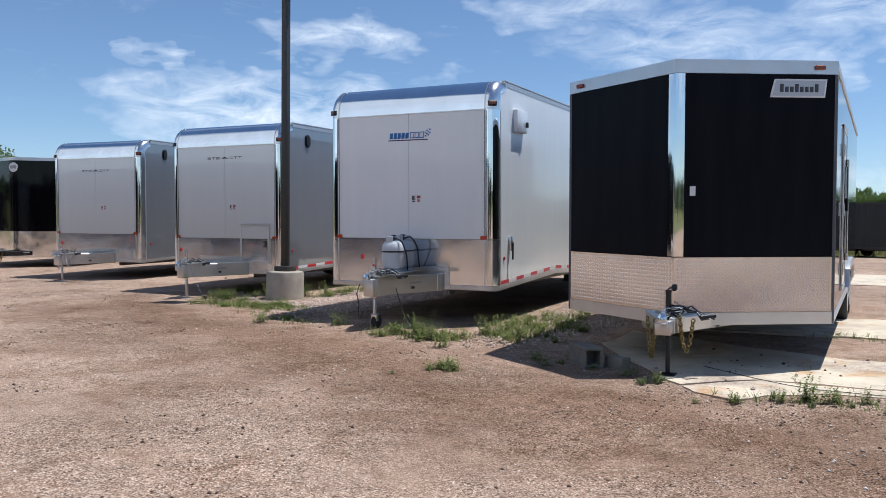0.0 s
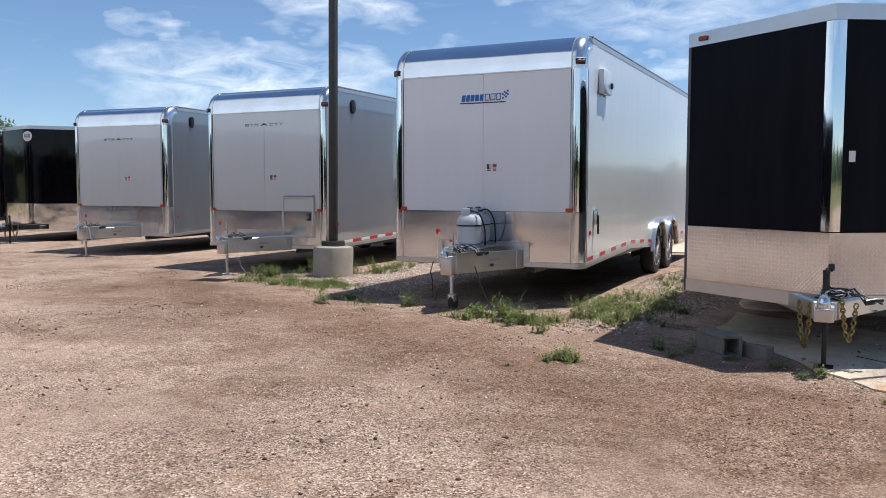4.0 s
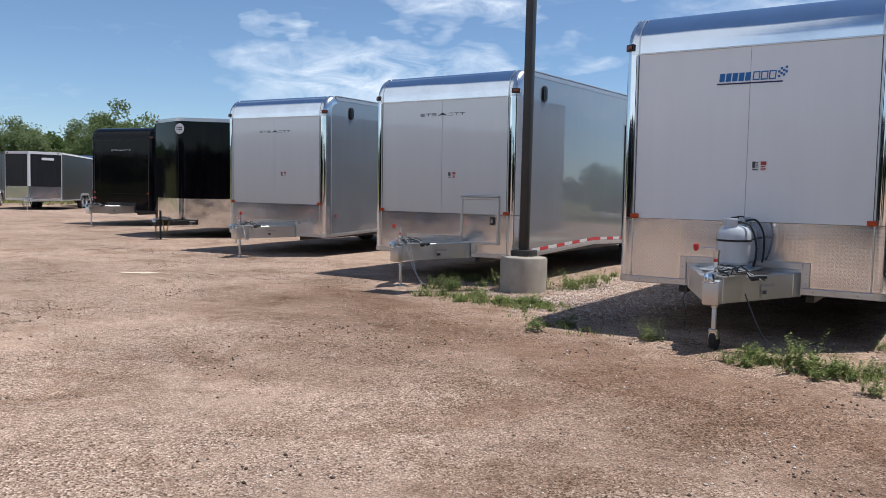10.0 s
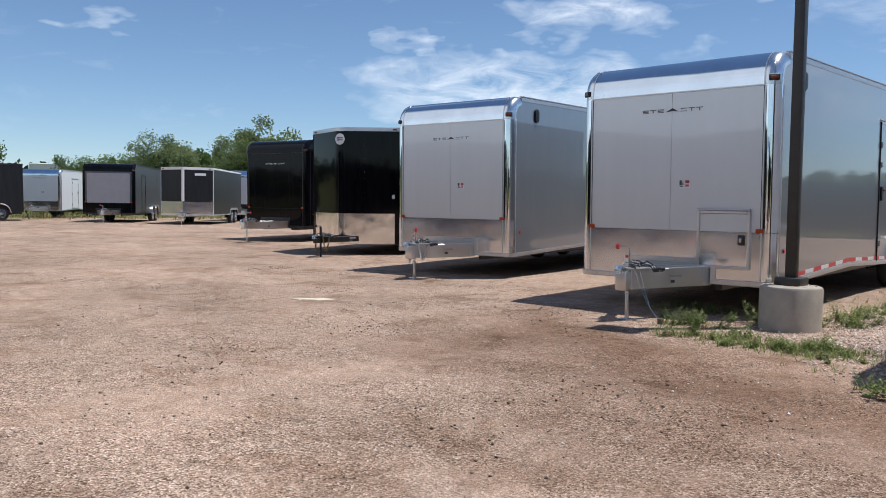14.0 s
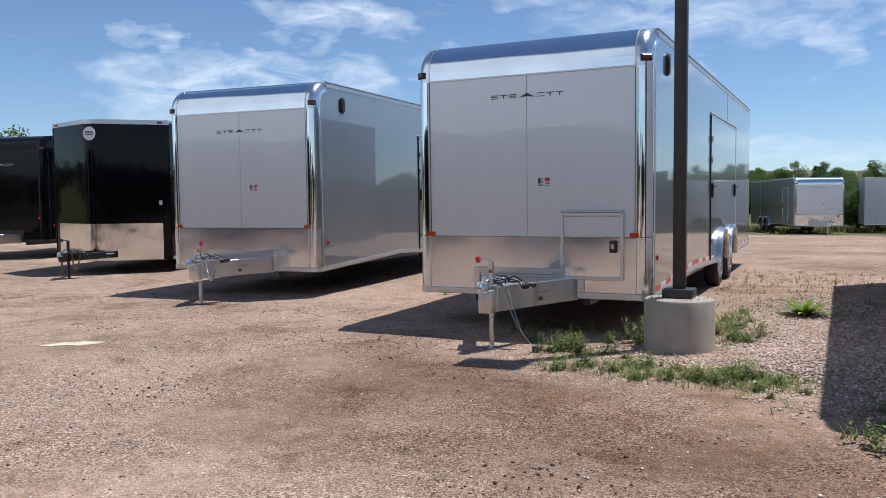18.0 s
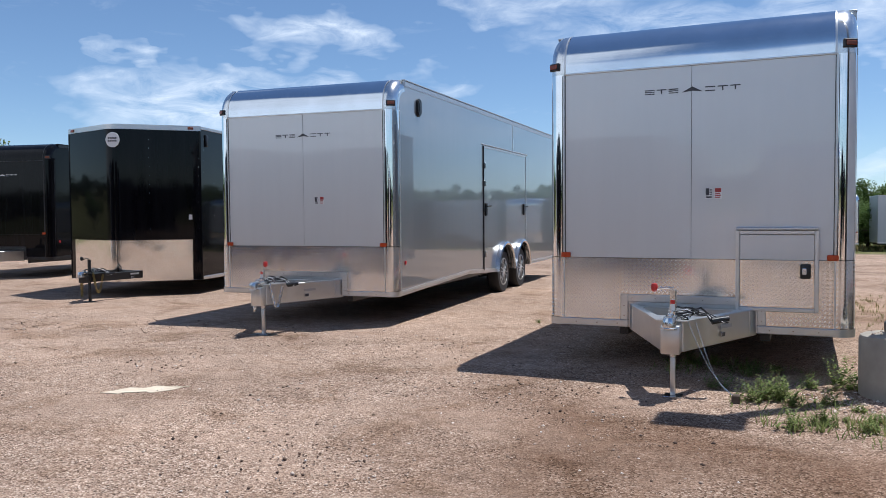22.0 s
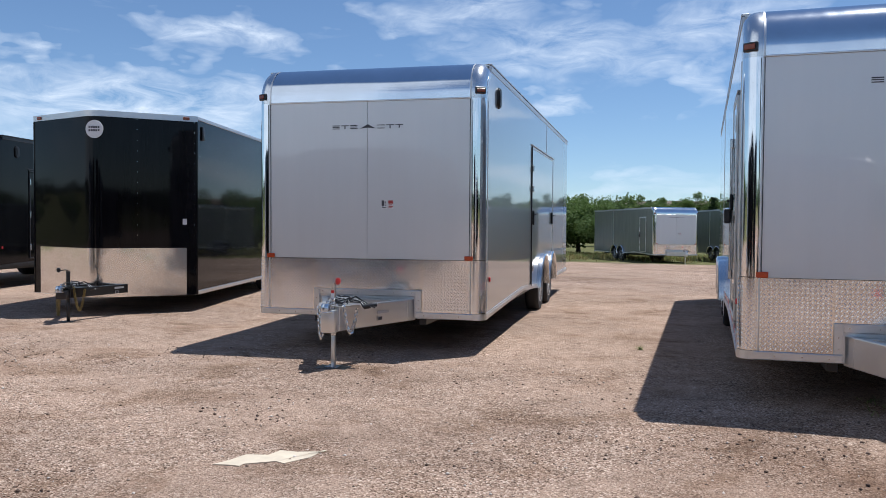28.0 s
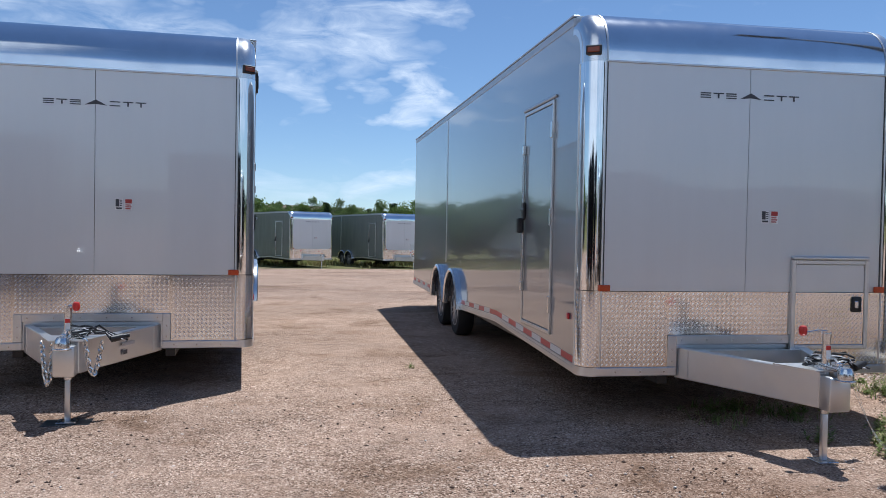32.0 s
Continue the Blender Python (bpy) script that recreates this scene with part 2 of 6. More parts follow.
def gravel():
    m = Mat("gravel", (0.4, 0.28, 0.22), 0.95)
    m.b.inputs["Specular IOR Level"].default_value = 0.04
    fine = m.voronoi(88.0, out="Color")
    stones = m.ramp(fine, [(0.14, (0.115, 0.075, 0.055)), (0.38, (0.325, 0.225, 0.170)), (0.68, (0.475, 0.348, 0.270)), (0.92, (0.74, 0.61, 0.51))])
    odd = m.voronoi(30.0, out="Color")
    size = m.ramp(m.voronoi(30.0), [(0.14, (1.0,)), (0.24, (0.0,))])
    stones = m.mix(m.math("MULTIPLY", size, m.ramp(odd, [(0.82, (0.0,)), (0.84, (1.0,))])), stones, (0.72, 0.60, 0.51))
    stones = m.mix(m.math("MULTIPLY", size, m.ramp(odd, [(0.22, (1.0,)), (0.24, (0.0,))])), stones, (0.075, 0.052, 0.040))
    dust = m.ramp(m.noise(0.8, 6.0, 0.62, dist=0.5), [(0.44, (0.0,)), (0.64, (0.62,))])
    stones = m.mix(dust, stones, (0.46, 0.332, 0.256))
    grain = m.ramp(m.noise(220.0, 4.0, 0.7), [(0.3, (0.66,)), (0.7, (1.32,))])
    base = m.mix(1.0, stones, grain, "MULTIPLY")
    tone = m.ramp(m.noise(0.33, 6.0, 0.62, stretch=(0.7, 1.0, 1.0), dist=0.5), [(0.30, (0.68, 0.64, 0.61)), (0.45, (0.95, 0.93, 0.91)), (0.68, (1.20, 1.16, 1.12))])
    base = m.mix(1.0, base, tone, "MULTIPLY")
    # damp, oily and trodden patches
    stain = m.ramp(m.noise(1.25, 7.0, 0.68, stretch=(0.8, 1.0, 1.0), dist=0.8), [(0.50, (1.0, 1.0, 1.0)), (0.62, (0.74, 0.69, 0.64)), (0.72, (0.50, 0.47, 0.43))])
    base = m.mix(0.85, base, stain, "MULTIPLY")
    clod = m.ramp(m.noise(7.0, 6.0, 0.7), [(0.33, (0.78,)), (0.50, (1.0,)), (0.66, (1.10,))])
    base = m.mix(1.0, base, clod, "MULTIPLY")
    # a ragged band of darker brown gravel along the row
    sq = m.n.new("ShaderNodeSeparateXYZ")
    m.l.new(m.co, sq.inputs[0])
    verge = m.math("SUBTRACT", m.math("ADD", sq.outputs[1], m.math("MULTIPLY", sq.outputs[0], 0.40)), 3.0)
    verge = m.math("ADD", verge, m.math("MULTIPLY", m.math("SUBTRACT", m.noise(0.55, 6.0, 0.65), 0.5), 6.0))
    verge = m.math("MULTIPLY", m.math("MULTIPLY", verge, 0.45, clamp=True), m.math("MULTIPLY", m.math("SUBTRACT", 4.4, verge), 0.6, clamp=True))
    verge = m.math("MULTIPLY", verge, m.math("MULTIPLY", m.math("ADD", sq.outputs[0], 12.4), 0.6, clamp=True))
    base = m.mix(verge, base, m.mix(1.0, base, (0.58, 0.52, 0.48), "MULTIPLY"))
    # past the lot's edge the gravel gives way to rough grass
    sp = m.n.new("ShaderNodeSeparateXYZ")
    m.l.new(m.co, sp.inputs[0])
    ex = m.math("SUBTRACT", m.math("ABSOLUTE", m.math("ADD", sp.outputs[0], 12.0)), 44.0)
    ey = m.math("SUBTRACT", m.math("ABSOLUTE", m.math("ADD", sp.outputs[1], 10.0)), 59.5)
    edge = m.math("ADD", m.math("MAXIMUM", ex, ey), m.math("MULTIPLY", m.noise(0.35, 5.0), 5.0))
    edge = m.math("MULTIPLY", m.math("SUBTRACT", edge, 2.0), 0.5, clamp=True)
    turf = m.ramp(m.noise(0.8, 8.0, 0.7), [(0.3, (0.07, 0.085, 0.03)), (0.5, (0.14, 0.14, 0.06)), (0.72, (0.25, 0.21, 0.11))])
    base = m.mix(edge, base, turf)
    m.color(base)
    m.bump(m.noise(2.5, 4.0), 0.35, 0.05)
    m.bump(m.noise(22.0, 5.0, 0.7), 0.65, 0.03)
    m.bump(m.voronoi(88.0), 0.75, 0.009)
    m.bump(m.voronoi(36.0), 0.4, 0.012)
    return m.m


def simple(name, color, rough=0.6, metalness=0.0, var=0.15, scale=12.0, bump=0.1):
    m = Mat(name, color, rough, metalness)
    m.color(m.ramp(m.noise(scale, 5.0), [(0.3, tuple(c * (1 - var) for c in color)), (0.7, tuple(min(1, c * (1 + var)) for c in color))]))
    if bump:
        m.bump(m.noise(scale * 6, 4.0), bump, 0.004)
    return m.m


def pieces(name, stops, rough=0.8, translucent=0.0):
    """Colour by the loose piece (leaf, stone) within one mesh."""
    m = Mat(name, stops[0][1], rough)
    m.b.inputs["Specular IOR Level"].default_value = 0.15
    g = m.n.new("ShaderNodeNewGeometry")
    c = m.ramp(g.outputs["Random Per Island"], stops)
    c = m.mix(1.0, c, m.ramp(m.noise(0.8, 3.0), [(0.3, (0.8,)), (0.7, (1.15,))]), "MULTIPLY")
    m.color(c)
    if translucent:
        t = m.n.new("ShaderNodeBsdfTranslucent")
        m.l.new(c, t.inputs[0])
        x = m.n.new("ShaderNodeMixShader")
        x.inputs[0].default_value = translucent
        m.l.new(m.b.outputs[0], x.inputs[1])
        m.l.new(t.outputs[0], x.inputs[2])
        m.l.new(x.outputs[0], m.n["Material Output"].inputs[0])
    return m.m


GRAVEL = gravel()
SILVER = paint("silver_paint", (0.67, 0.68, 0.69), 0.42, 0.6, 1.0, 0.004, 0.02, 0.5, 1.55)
# side walls of the silver trailers, darker than SILVER on their fronts
DARK_SILVER = paint("dark_silver", (0.25, 0.262, 0.285), 0.30, 0.45, 1.0, 0.006, 0.03, 0.5, 1.9)
WHITE = paint("white_paint", (0.82, 0.83, 0.84), 0.22, 0.0, 0.45, 0.008, 0.02, 0.35, 1.5)
BLACK_GLOSS = paint("black_gloss_paint", (0.003, 0.003, 0.0045), 0.05, 0.0, 0.0, 0.06, 0.2, 0.17)
BLACK_MATTE = paint("black_panel_paint", (0.002, 0.0025, 0.006), 0.40, 0.0, 0.0, 0.02, 0.2, 0.10)
CHARCOAL = paint("charcoal_paint", (0.018, 0.019, 0.022), 0.32, 0.0, 0.0, 0.03, 0.15, 0.25)
SLATE = paint("slate_grey_paint", (0.105, 0.11, 0.125), 0.35, 0.1, 0.2, 0.02, 0.1, 0.3)
GREYGREEN = paint("grey_green_paint", (0.17, 0.19, 0.18), 0.25, 0.1, 0.4, 0.02, 0.1)
# white greyed down: the far trailer's shaded side is put into the colour
SHADED_WHITE = paint("shaded_white_paint", (0.50, 0.53, 0.57), 0.3, 0.0, 0.3, 0.01, 0.05)
CHROME = metal("polished_aluminium", (0.88, 0.89, 0.90), 0.05, 0.05, 0.0)
CAPMETAL = metal("roof_cap_aluminium", (0.80, 0.83, 0.87), 0.10, 0.04, 0.0)
CAST = metal("cast_aluminium", (0.80, 0.80, 0.80), 0.22, 0.05, 0.02)
ALU = metal("mill_aluminium", (0.74, 0.74, 0.74), 0.34, 0.03, 0.02)
ZINC = metal("galvanised_steel", (0.74, 0.76, 0.78), 0.20, 0.05, 0.05)
SATIN = simple("satin_anodised_aluminium", (0.50, 0.52, 0.55), 0.38, 0.55, 0.05, 6, 0.02)
TREAD = bright_sheet("tread_plate", 0.08, 0.09, 0.17)
BUFFED = bright_sheet("buffed_plate", 0.17, 0.09, 0.17)
RUBBER = simple("tyre_rubber", (0.022, 0.022, 0.024), 0.75, 0, 0.2, 8)
BLACK = simple("black_plastic", (0.015, 0.015, 0.017), 0.4, 0, 0.2, 20, 0.03)
BLACKSTEEL = simple("black_steel", (0.016, 0.016, 0.018), 0.35, 0.0, 0.2, 14)
RED = simple("red_plastic", (0.55, 0.03, 0.025), 0.35, 0, 0.1, 20, 0.0)
DARK_AMBER = simple("smoked_amber_lens", (0.22, 0.05, 0.02), 0.2, 0, 0.1, 40, 0.05)
AMBER = simple("amber_lens", (0.50, 0.07, 0.02), 0.2, 0, 0.1, 40, 0.05)
REFRED = simple("red_reflective_tape", (0.55, 0.03, 0.04), 0.3, 0, 0.1, 40, 0.0)
REFWHITE = simple("white_reflective_tape", (0.72, 0.72, 0.72), 0.3, 0, 0.05, 40, 0.0)
INK = simple("dark_grey_vinyl", (0.05, 0.05, 0.06), 0.4, 0, 0.1, 40, 0.0)
BLUE = simple("blue_vinyl", (0.01, 0.14, 0.42), 0.4, 0, 0.1, 40, 0.0)
NAVY = simple("navy_vinyl", (0.02, 0.03, 0.12), 0.4, 0, 0.1, 40, 0.0)
ORANGE = simple("red_vinyl", (0.36, 0.04, 0.035), 0.4, 0, 0.1, 40, 0.0)
STICKER = simple("white_vinyl", (0.75, 0.75, 0.75), 0.4, 0, 0.03, 40, 0.0)
BADGE = simple("silver_badge", (0.50, 0.51, 0.53), 0.3, 0.4, 0.03, 40, 0.0)
TANK = paint("tank_enamel", (0.50, 0.53, 0.57), 0.35, 0.0, 0.0, 0.0, 0.06)
# concrete darkened: the shade by the trailer is put into the blocks' colour
BLOCK = simple("shade_toned_block", (0.20, 0.18, 0.15), 0.95, 0, 0.2, 6, 0.3)
CONCRETE = simple("concrete", (0.36, 0.32, 0.27), 0.9, 0, 0.16, 5, 0.25)


def slab_concrete():
    m = Mat("slab_concrete", (0.56, 0.50, 0.42), 0.9)
    c = m.ramp(m.noise(3.0, 6.0), [(0.3, (0.54, 0.45, 0.34)), (0.7, (0.70, 0.60, 0.46))])
    dirt = m.ramp(m.noise(0.9, 8.0, 0.72), [(0.50, (0.0,)), (0.60, (0.55,)), (0.70, (1.0,))])
    c = m.mix(dirt, c, m.ramp(m.voronoi(60.0, out="Color"), [(0.1, (0.16, 0.11, 0.085)), (0.6, (0.34, 0.25, 0.20)), (1.0, (0.55, 0.46, 0.40))]))
    rust = m.ramp(m.noise(1.4, 6.0, 0.6, dist=1.0), [(0.56, (1.0, 1.0, 1.0)), (0.66, (0.92, 0.72, 0.55))])
    c = m.mix(1.0, c, rust, "MULTIPLY")
    m.color(c)
    m.bump(m.noise(30.0, 5.0), 0.3, 0.01)
    return m.m


SLAB = slab_concrete()
BRONZE = simple("dark_bronze_pole", (0.035, 0.032, 0.028), 0.45, 0.0, 0.15, 9, 0.05)
CHAIN = metal("zinc_chain", (0.84, 0.85, 0.85), 0.16, 0.02, 0.02)
GOLD = metal("yellow_zinc", (0.36, 0.28, 0.12), 0.35, 0.02, 0.02)
LEAF = pieces("weed_leaf", [(0.0, (0.125, 0.17, 0.05)), (0.5, (0.215, 0.265, 0.085)), (1.0, (0.34, 0.36, 0.15))], 0.6, 0.4)
DRY = pieces("dry_grass", [(0.0, (0.22, 0.17, 0.07)), (0.5, (0.30, 0.25, 0.11)), (1.0, (0.16, 0.19, 0.06))], 0.8, 0.2)
CROWN = pieces("tree_leaf", [(0.0, (0.10, 0.16, 0.045)), (0.5, (0.16, 0.235, 0.075)), (1.0, (0.23, 0.30, 0.115))], 0.6, 0.55)
CROWN_PALE = pieces("pale_tree_leaf", [(0.0, (0.15, 0.21, 0.075)), (0.5, (0.24, 0.30, 0.13)), (1.0, (0.36, 0.40, 0.23))], 0.6, 0.55)
CROWN_DARK = pieces("dark_pine_leaf", [(0.0, (0.024, 0.045, 0.020)), (0.5, (0.045, 0.075, 0.032)), (1.0, (0.075, 0.11, 0.05))], 0.7, 0.1)
BARK = simple("bark", (0.10, 0.075, 0.055), 0.9, 0, 0.3, 6, 0.4)
ROCK = pieces("river_rock", [(0.0, (0.30, 0.20, 0.16)), (0.4, (0.46, 0.345, 0.285)), (0.75, (0.58, 0.465, 0.395)), (1.0, (0.70, 0.62, 0.55))], 0.85)
PEBBLE = pieces("pebble", [(0.0, (0.09, 0.062, 0.05)), (0.30, (0.18, 0.125, 0.095)), (0.6, (0.36, 0.26, 0.20)), (0.8, (0.50, 0.39, 0.32)), (1.0, (0.76, 0.69, 0.63))], 0.9)


# ---- mesh helpers ----
def finish(name, bm, mat, smooth=30):
    bmesh.ops.recalc_face_normals(bm, faces=bm.faces)
    me = bpy.data.meshes.new(name)
    bm.to_mesh(me)
    bm.free()
    if mat:
        me.materials.append(mat)
    if smooth:
        me.polygons.foreach_set("use_smooth", [True] * len(me.polygons))
        me.set_sharp_from_angle(angle=radians(smooth))
    return me


def part(name, bm, mat, parent, label="", m=None, smooth=30):
    """One mesh object under a thing or a part."""
    ob = new(name, finish(name, bm, mat, smooth))
    ob.parent = parent
    if m is not None:
        ob.matrix_basis = m
    if label:
        tagged(ob, label)
    return ob


def clone(ob, m=None):
    """A further piece on the same mesh."""
    o = new(ob.name.split(".")[0], ob.data)
    o.parent = ob.parent
    o.matrix_basis = ob.matrix_basis if m is None else m
    return o


def box(bm, x0, x1, y0, y1, z0, z1, bevel=0.0, seg=1):
    vs = [bm.verts.new((x, y, z)) for x in (x0, x1) for y in (y0, y1) for z in (z0, z1)]
    fs = [bm.faces.new([vs[i] for i in q]) for q in ((0, 1, 3, 2), (4, 6, 7, 5), (0, 4, 5, 1), (2, 3, 7, 6), (0, 2, 6, 4), (1, 5, 7, 3))]
    if bevel:
        edges = list({e for f in fs for e in f.edges})
        bmesh.ops.bevel(bm, geom=edges, offset=bevel, segments=seg, profile=0.5, affect="EDGES")
    return bm


def boxm(*a, **k):
    return box(bmesh.new(), *a, **k)


def prism(bm, poly, axis, a, b):
    """A polygon in the two other axes, drawn out along axis from a to b."""
    def at(p, w):
        q = list(p)
        q.insert("xyz".index(axis), w)
        return q
    lo = [bm.verts.new(at(p, a)) for p in poly]
    hi = [bm.verts.new(at(p, b)) for p in poly]
    n = len(poly)
    bm.faces.new(lo)
    bm.faces.new(hi[::-1])
    for i in range(n):
        bm.faces.new((lo[i], lo[(i + 1) % n], hi[(i + 1) % n], hi[i]))
    return bm


def sheet(bm, grid):
    """A skin over rows of points."""
    vs = [[bm.verts.new(p) for p in row] for row in grid]
    for r, s in zip(vs, vs[1:]):
        for i in range(len(r) - 1):
            bm.faces.new((r[i], r[i + 1], s[i + 1], s[i]))
    return bm


def tube(bm, pts, r, seg=8, closed=False):
    pts = [Vector(p) for p in pts]
    rings = []
    n = len(pts)
    up = Vector((0.13, 0.21, 0.97))
    for i, p in enumerate(pts):
        a = pts[(i - 1) % n] if closed or i else p
        b = pts[(i + 1) % n] if closed or i < n - 1 else p
        d = (b - a).normalized()
        s = d.cross(up)
        if s.length < 0.1:
            s = d.cross(Vector((1, 0, 0)))
        s.normalize()
        u = s.cross(d)
        rr = r[i] if isinstance(r, (list, tuple)) else r
        rings.append([bm.verts.new(p + (s * math.cos(k) + u * math.sin(k)) * rr) for k in (2 * math.pi * j / seg for j in range(seg))])
    for i in range(n if closed else n - 1):
        a, b = rings[i], rings[(i + 1) % n]
        for j in range(seg):
            bm.faces.new((a[j], a[(j + 1) % seg], b[(j + 1) % seg], b[j]))
    if not closed:
        bm.faces.new(rings[0])
        bm.faces.new(rings[-1][::-1])
    return bm


def lathe(bm, profile, seg=24, axis="z", c=(0, 0, 0)):
    """(radius, height) pairs turned about an axis through c."""
    rings = []
    for r, h in profile:
        row = []
        for k in range(seg):
            a = 2 * math.pi * k / seg
            p = (r * math.cos(a), r * math.sin(a), h) if axis == "z" else (h, r * math.cos(a), r * math.sin(a))
            row.append(bm.verts.new(Vector(p) + Vector(c)))
        rings.append(row)
    for a, b in zip(rings, rings[1:]):
        for j in range(seg):
            bm.faces.new((a[j], a[(j + 1) % seg], b[(j + 1) % seg], b[j]))
    bm.faces.new(rings[0])
    bm.faces.new(rings[-1][::-1])
    return bm


def smooth01(x):
    x = max(0.0, min(1.0, x))
    return x * x * (3 - 2 * x)


def ground_z(x, y):
    """Lie of the land: up from the drive to the row, flat behind it, then slightly down."""
    if y < -4:
        z = -0.05
    elif y < 2:
        t = (y + 4) / 6
        z = -0.05 + 0.0877 * t * t
    elif y < 13:
        z = 0.0367 + 0.01833 * (y - 2)
    elif y < 22:
        t = (y - 13) / 9
        z = 0.2383 + 0.165 * t - 0.0325 * t * t
    else:
        z = 0.371 - 0.34 * smooth01((y - 24) / 26) * smooth01((x + 40) / 25)
    far = math.hypot(x + 8, y - 15)
    z += 5.0 * smooth01((far - 130) / 300) * (0.55 + 0.45 * math.sin(x * 0.006 + 1.0)) + 9.5 * smooth01((-x - 130) / 190)
    return z


def stand(x, y, yaw=0.0, dz=0.0):
    return pose(x, y, ground_z(x, y) + dz, 0, 0, yaw)


def rise(x, y):
    """Slope of the ground under a parked trailer's length."""
    return (ground_z(x, y + 6) - ground_z(x, y)) / 6


def park(x, y, yaw):
    return stand(x, y, yaw) @ Matrix.Rotation(math.atan(rise(x, y)), 4, "X")


def thing(name, m, label, category, group="", kind=""):
    ob = new(name)
    ob.empty_display_size = 0.2
    ob.matrix_basis = m
    return tagged(ob, label, category, group, kind)


# ---- the ground ----
def span(lo, hi, fine_lo, fine_hi, step, grow):
    out = list(np.arange(fine_lo, fine_hi + 1e-6, step))
    s, v = step, fine_hi
    while v < hi:
        s *= grow
        v += s
        out.append(v)
    s, v = step, fine_lo
    while v > lo:
        s *= grow
        v -= s
        out.insert(0, v)
    return out


def build_ground():
    xs, ys = span(-1500, 1500, -32, 8, 0.22, 1.12), span(-1500, 1500, 0, 30, 0.22, 1.12)
    verts, faces = [], []
    for y in ys:
        for x in xs:
            z = ground_z(x, y)
            if -40 < x < 14 and -6 < y < 40:
                z += 0.012 * noise.noise((x * 0.7, y * 0.7, 0.3)) + 0.006 * noise.noise((x * 2.3, y * 2.3, 1.7))
            verts.append((x, y, z))
    n = len(xs)
    for j in range(len(ys) - 1):
        for i in range(n - 1):
            faces.append((j * n + i, j * n + i + 1, (j + 1) * n + i + 1, (j + 1) * n + i))
    me = bpy.data.meshes.new("ground")
    me.from_pydata(verts, [], faces)
    me.materials.append(GRAVEL)
    me.polygons.foreach_set("use_smooth", [True] * len(me.polygons))
    tagged(new("ground", me), "reddish crushed gravel lot with tyre marks and stains", "ground", kind="structure")


build_ground()


# ---- trailers ----
def wheel(parent, x, y, side, r=0.36):
    """One wheel, its outer face towards side (+1 right, -1 left)."""
    bm = bmesh.new()
    w = 0.21
    prof = [(r * 0.60, -w / 2), (r * 0.93, -w / 2), (r * 0.985, -w * 0.36), (r, -w * 0.2), (r, w * 0.2), (r * 0.985, w * 0.36), (r * 0.93, w / 2), (r * 0.60, w / 2)]
    lathe(bm, prof, 36, "x")
    tyre = part("wheel", bm, RUBBER, parent, "black radial tyre on a spoked alloy rim", Matrix.Translation((x, y, r - 0.008)))
    bm = bmesh.new()
    o = side * w / 2
    lathe(bm, [(r * 0.63, o * 0.2), (r * 0.66, o * 0.98), (r * 0.61, o * 1.03), (r * 0.57, o * 0.75), (r * 0.56, o * 0.2)], 32, "x")
    lathe(bm, [(0.05, o * 0.5), (0.055, o * 1.02), (0.03, o * 1.12)], 16, "x")
    for k in range(12):
        a = 2 * math.pi * k / 12 + (0.10 if k % 2 else -0.10)
        c, s = math.cos(a), math.sin(a)
        c2, s2 = math.cos(2 * math.pi * (k // 2) / 6 + math.pi / 12), math.sin(2 * math.pi * (k // 2) / 6 + math.pi / 12)
        tube(bm, [(o * 0.95, 0.045 * c2, 0.045 * s2), (o * 0.92, r * 0.60 * c, r * 0.60 * s)], 0.011, 6)
    part("rim", bm, ALU, tyre, "machined spoke rim")
    bm = bmesh.new()
    lathe(bm, [(r * 0.55, o * 0.1), (r * 0.55, o * 0.3), (0.02, o * 0.32)], 24, "x")
    part("brake_drum", bm, BLACKSTEEL, tyre)


def fender(parent, x, y, side, r=0.42, h=0.36, polish=None):
    """A round polished arch over one wheel."""
    bm = bmesh.new()
    rows = []
    for rr, o in ((r - 0.03, 0.0), (r - 0.03, 0.075), (r, 0.09), (r + 0.025, 0.075), (r + 0.03, 0.0)):
        rows.append([(x + side * o, y + rr * math.cos(a), h + rr * math.sin(a)) for a in (math.pi * k / 20 for k in range(21))])
    sheet(bm, rows)
    part("fender", bm, polish or CAST, parent, "polished round wheel arch")


def wheel_well(parent, x, y0, y1, side):
    bm = boxm(min(x, x - side * 0.30), max(x, x - side * 0.30) + 0.0, y0, y1, 0.30, 0.74)
    part("wheel_well", bm, BLACKSTEEL, parent)


LUG = 0.0262


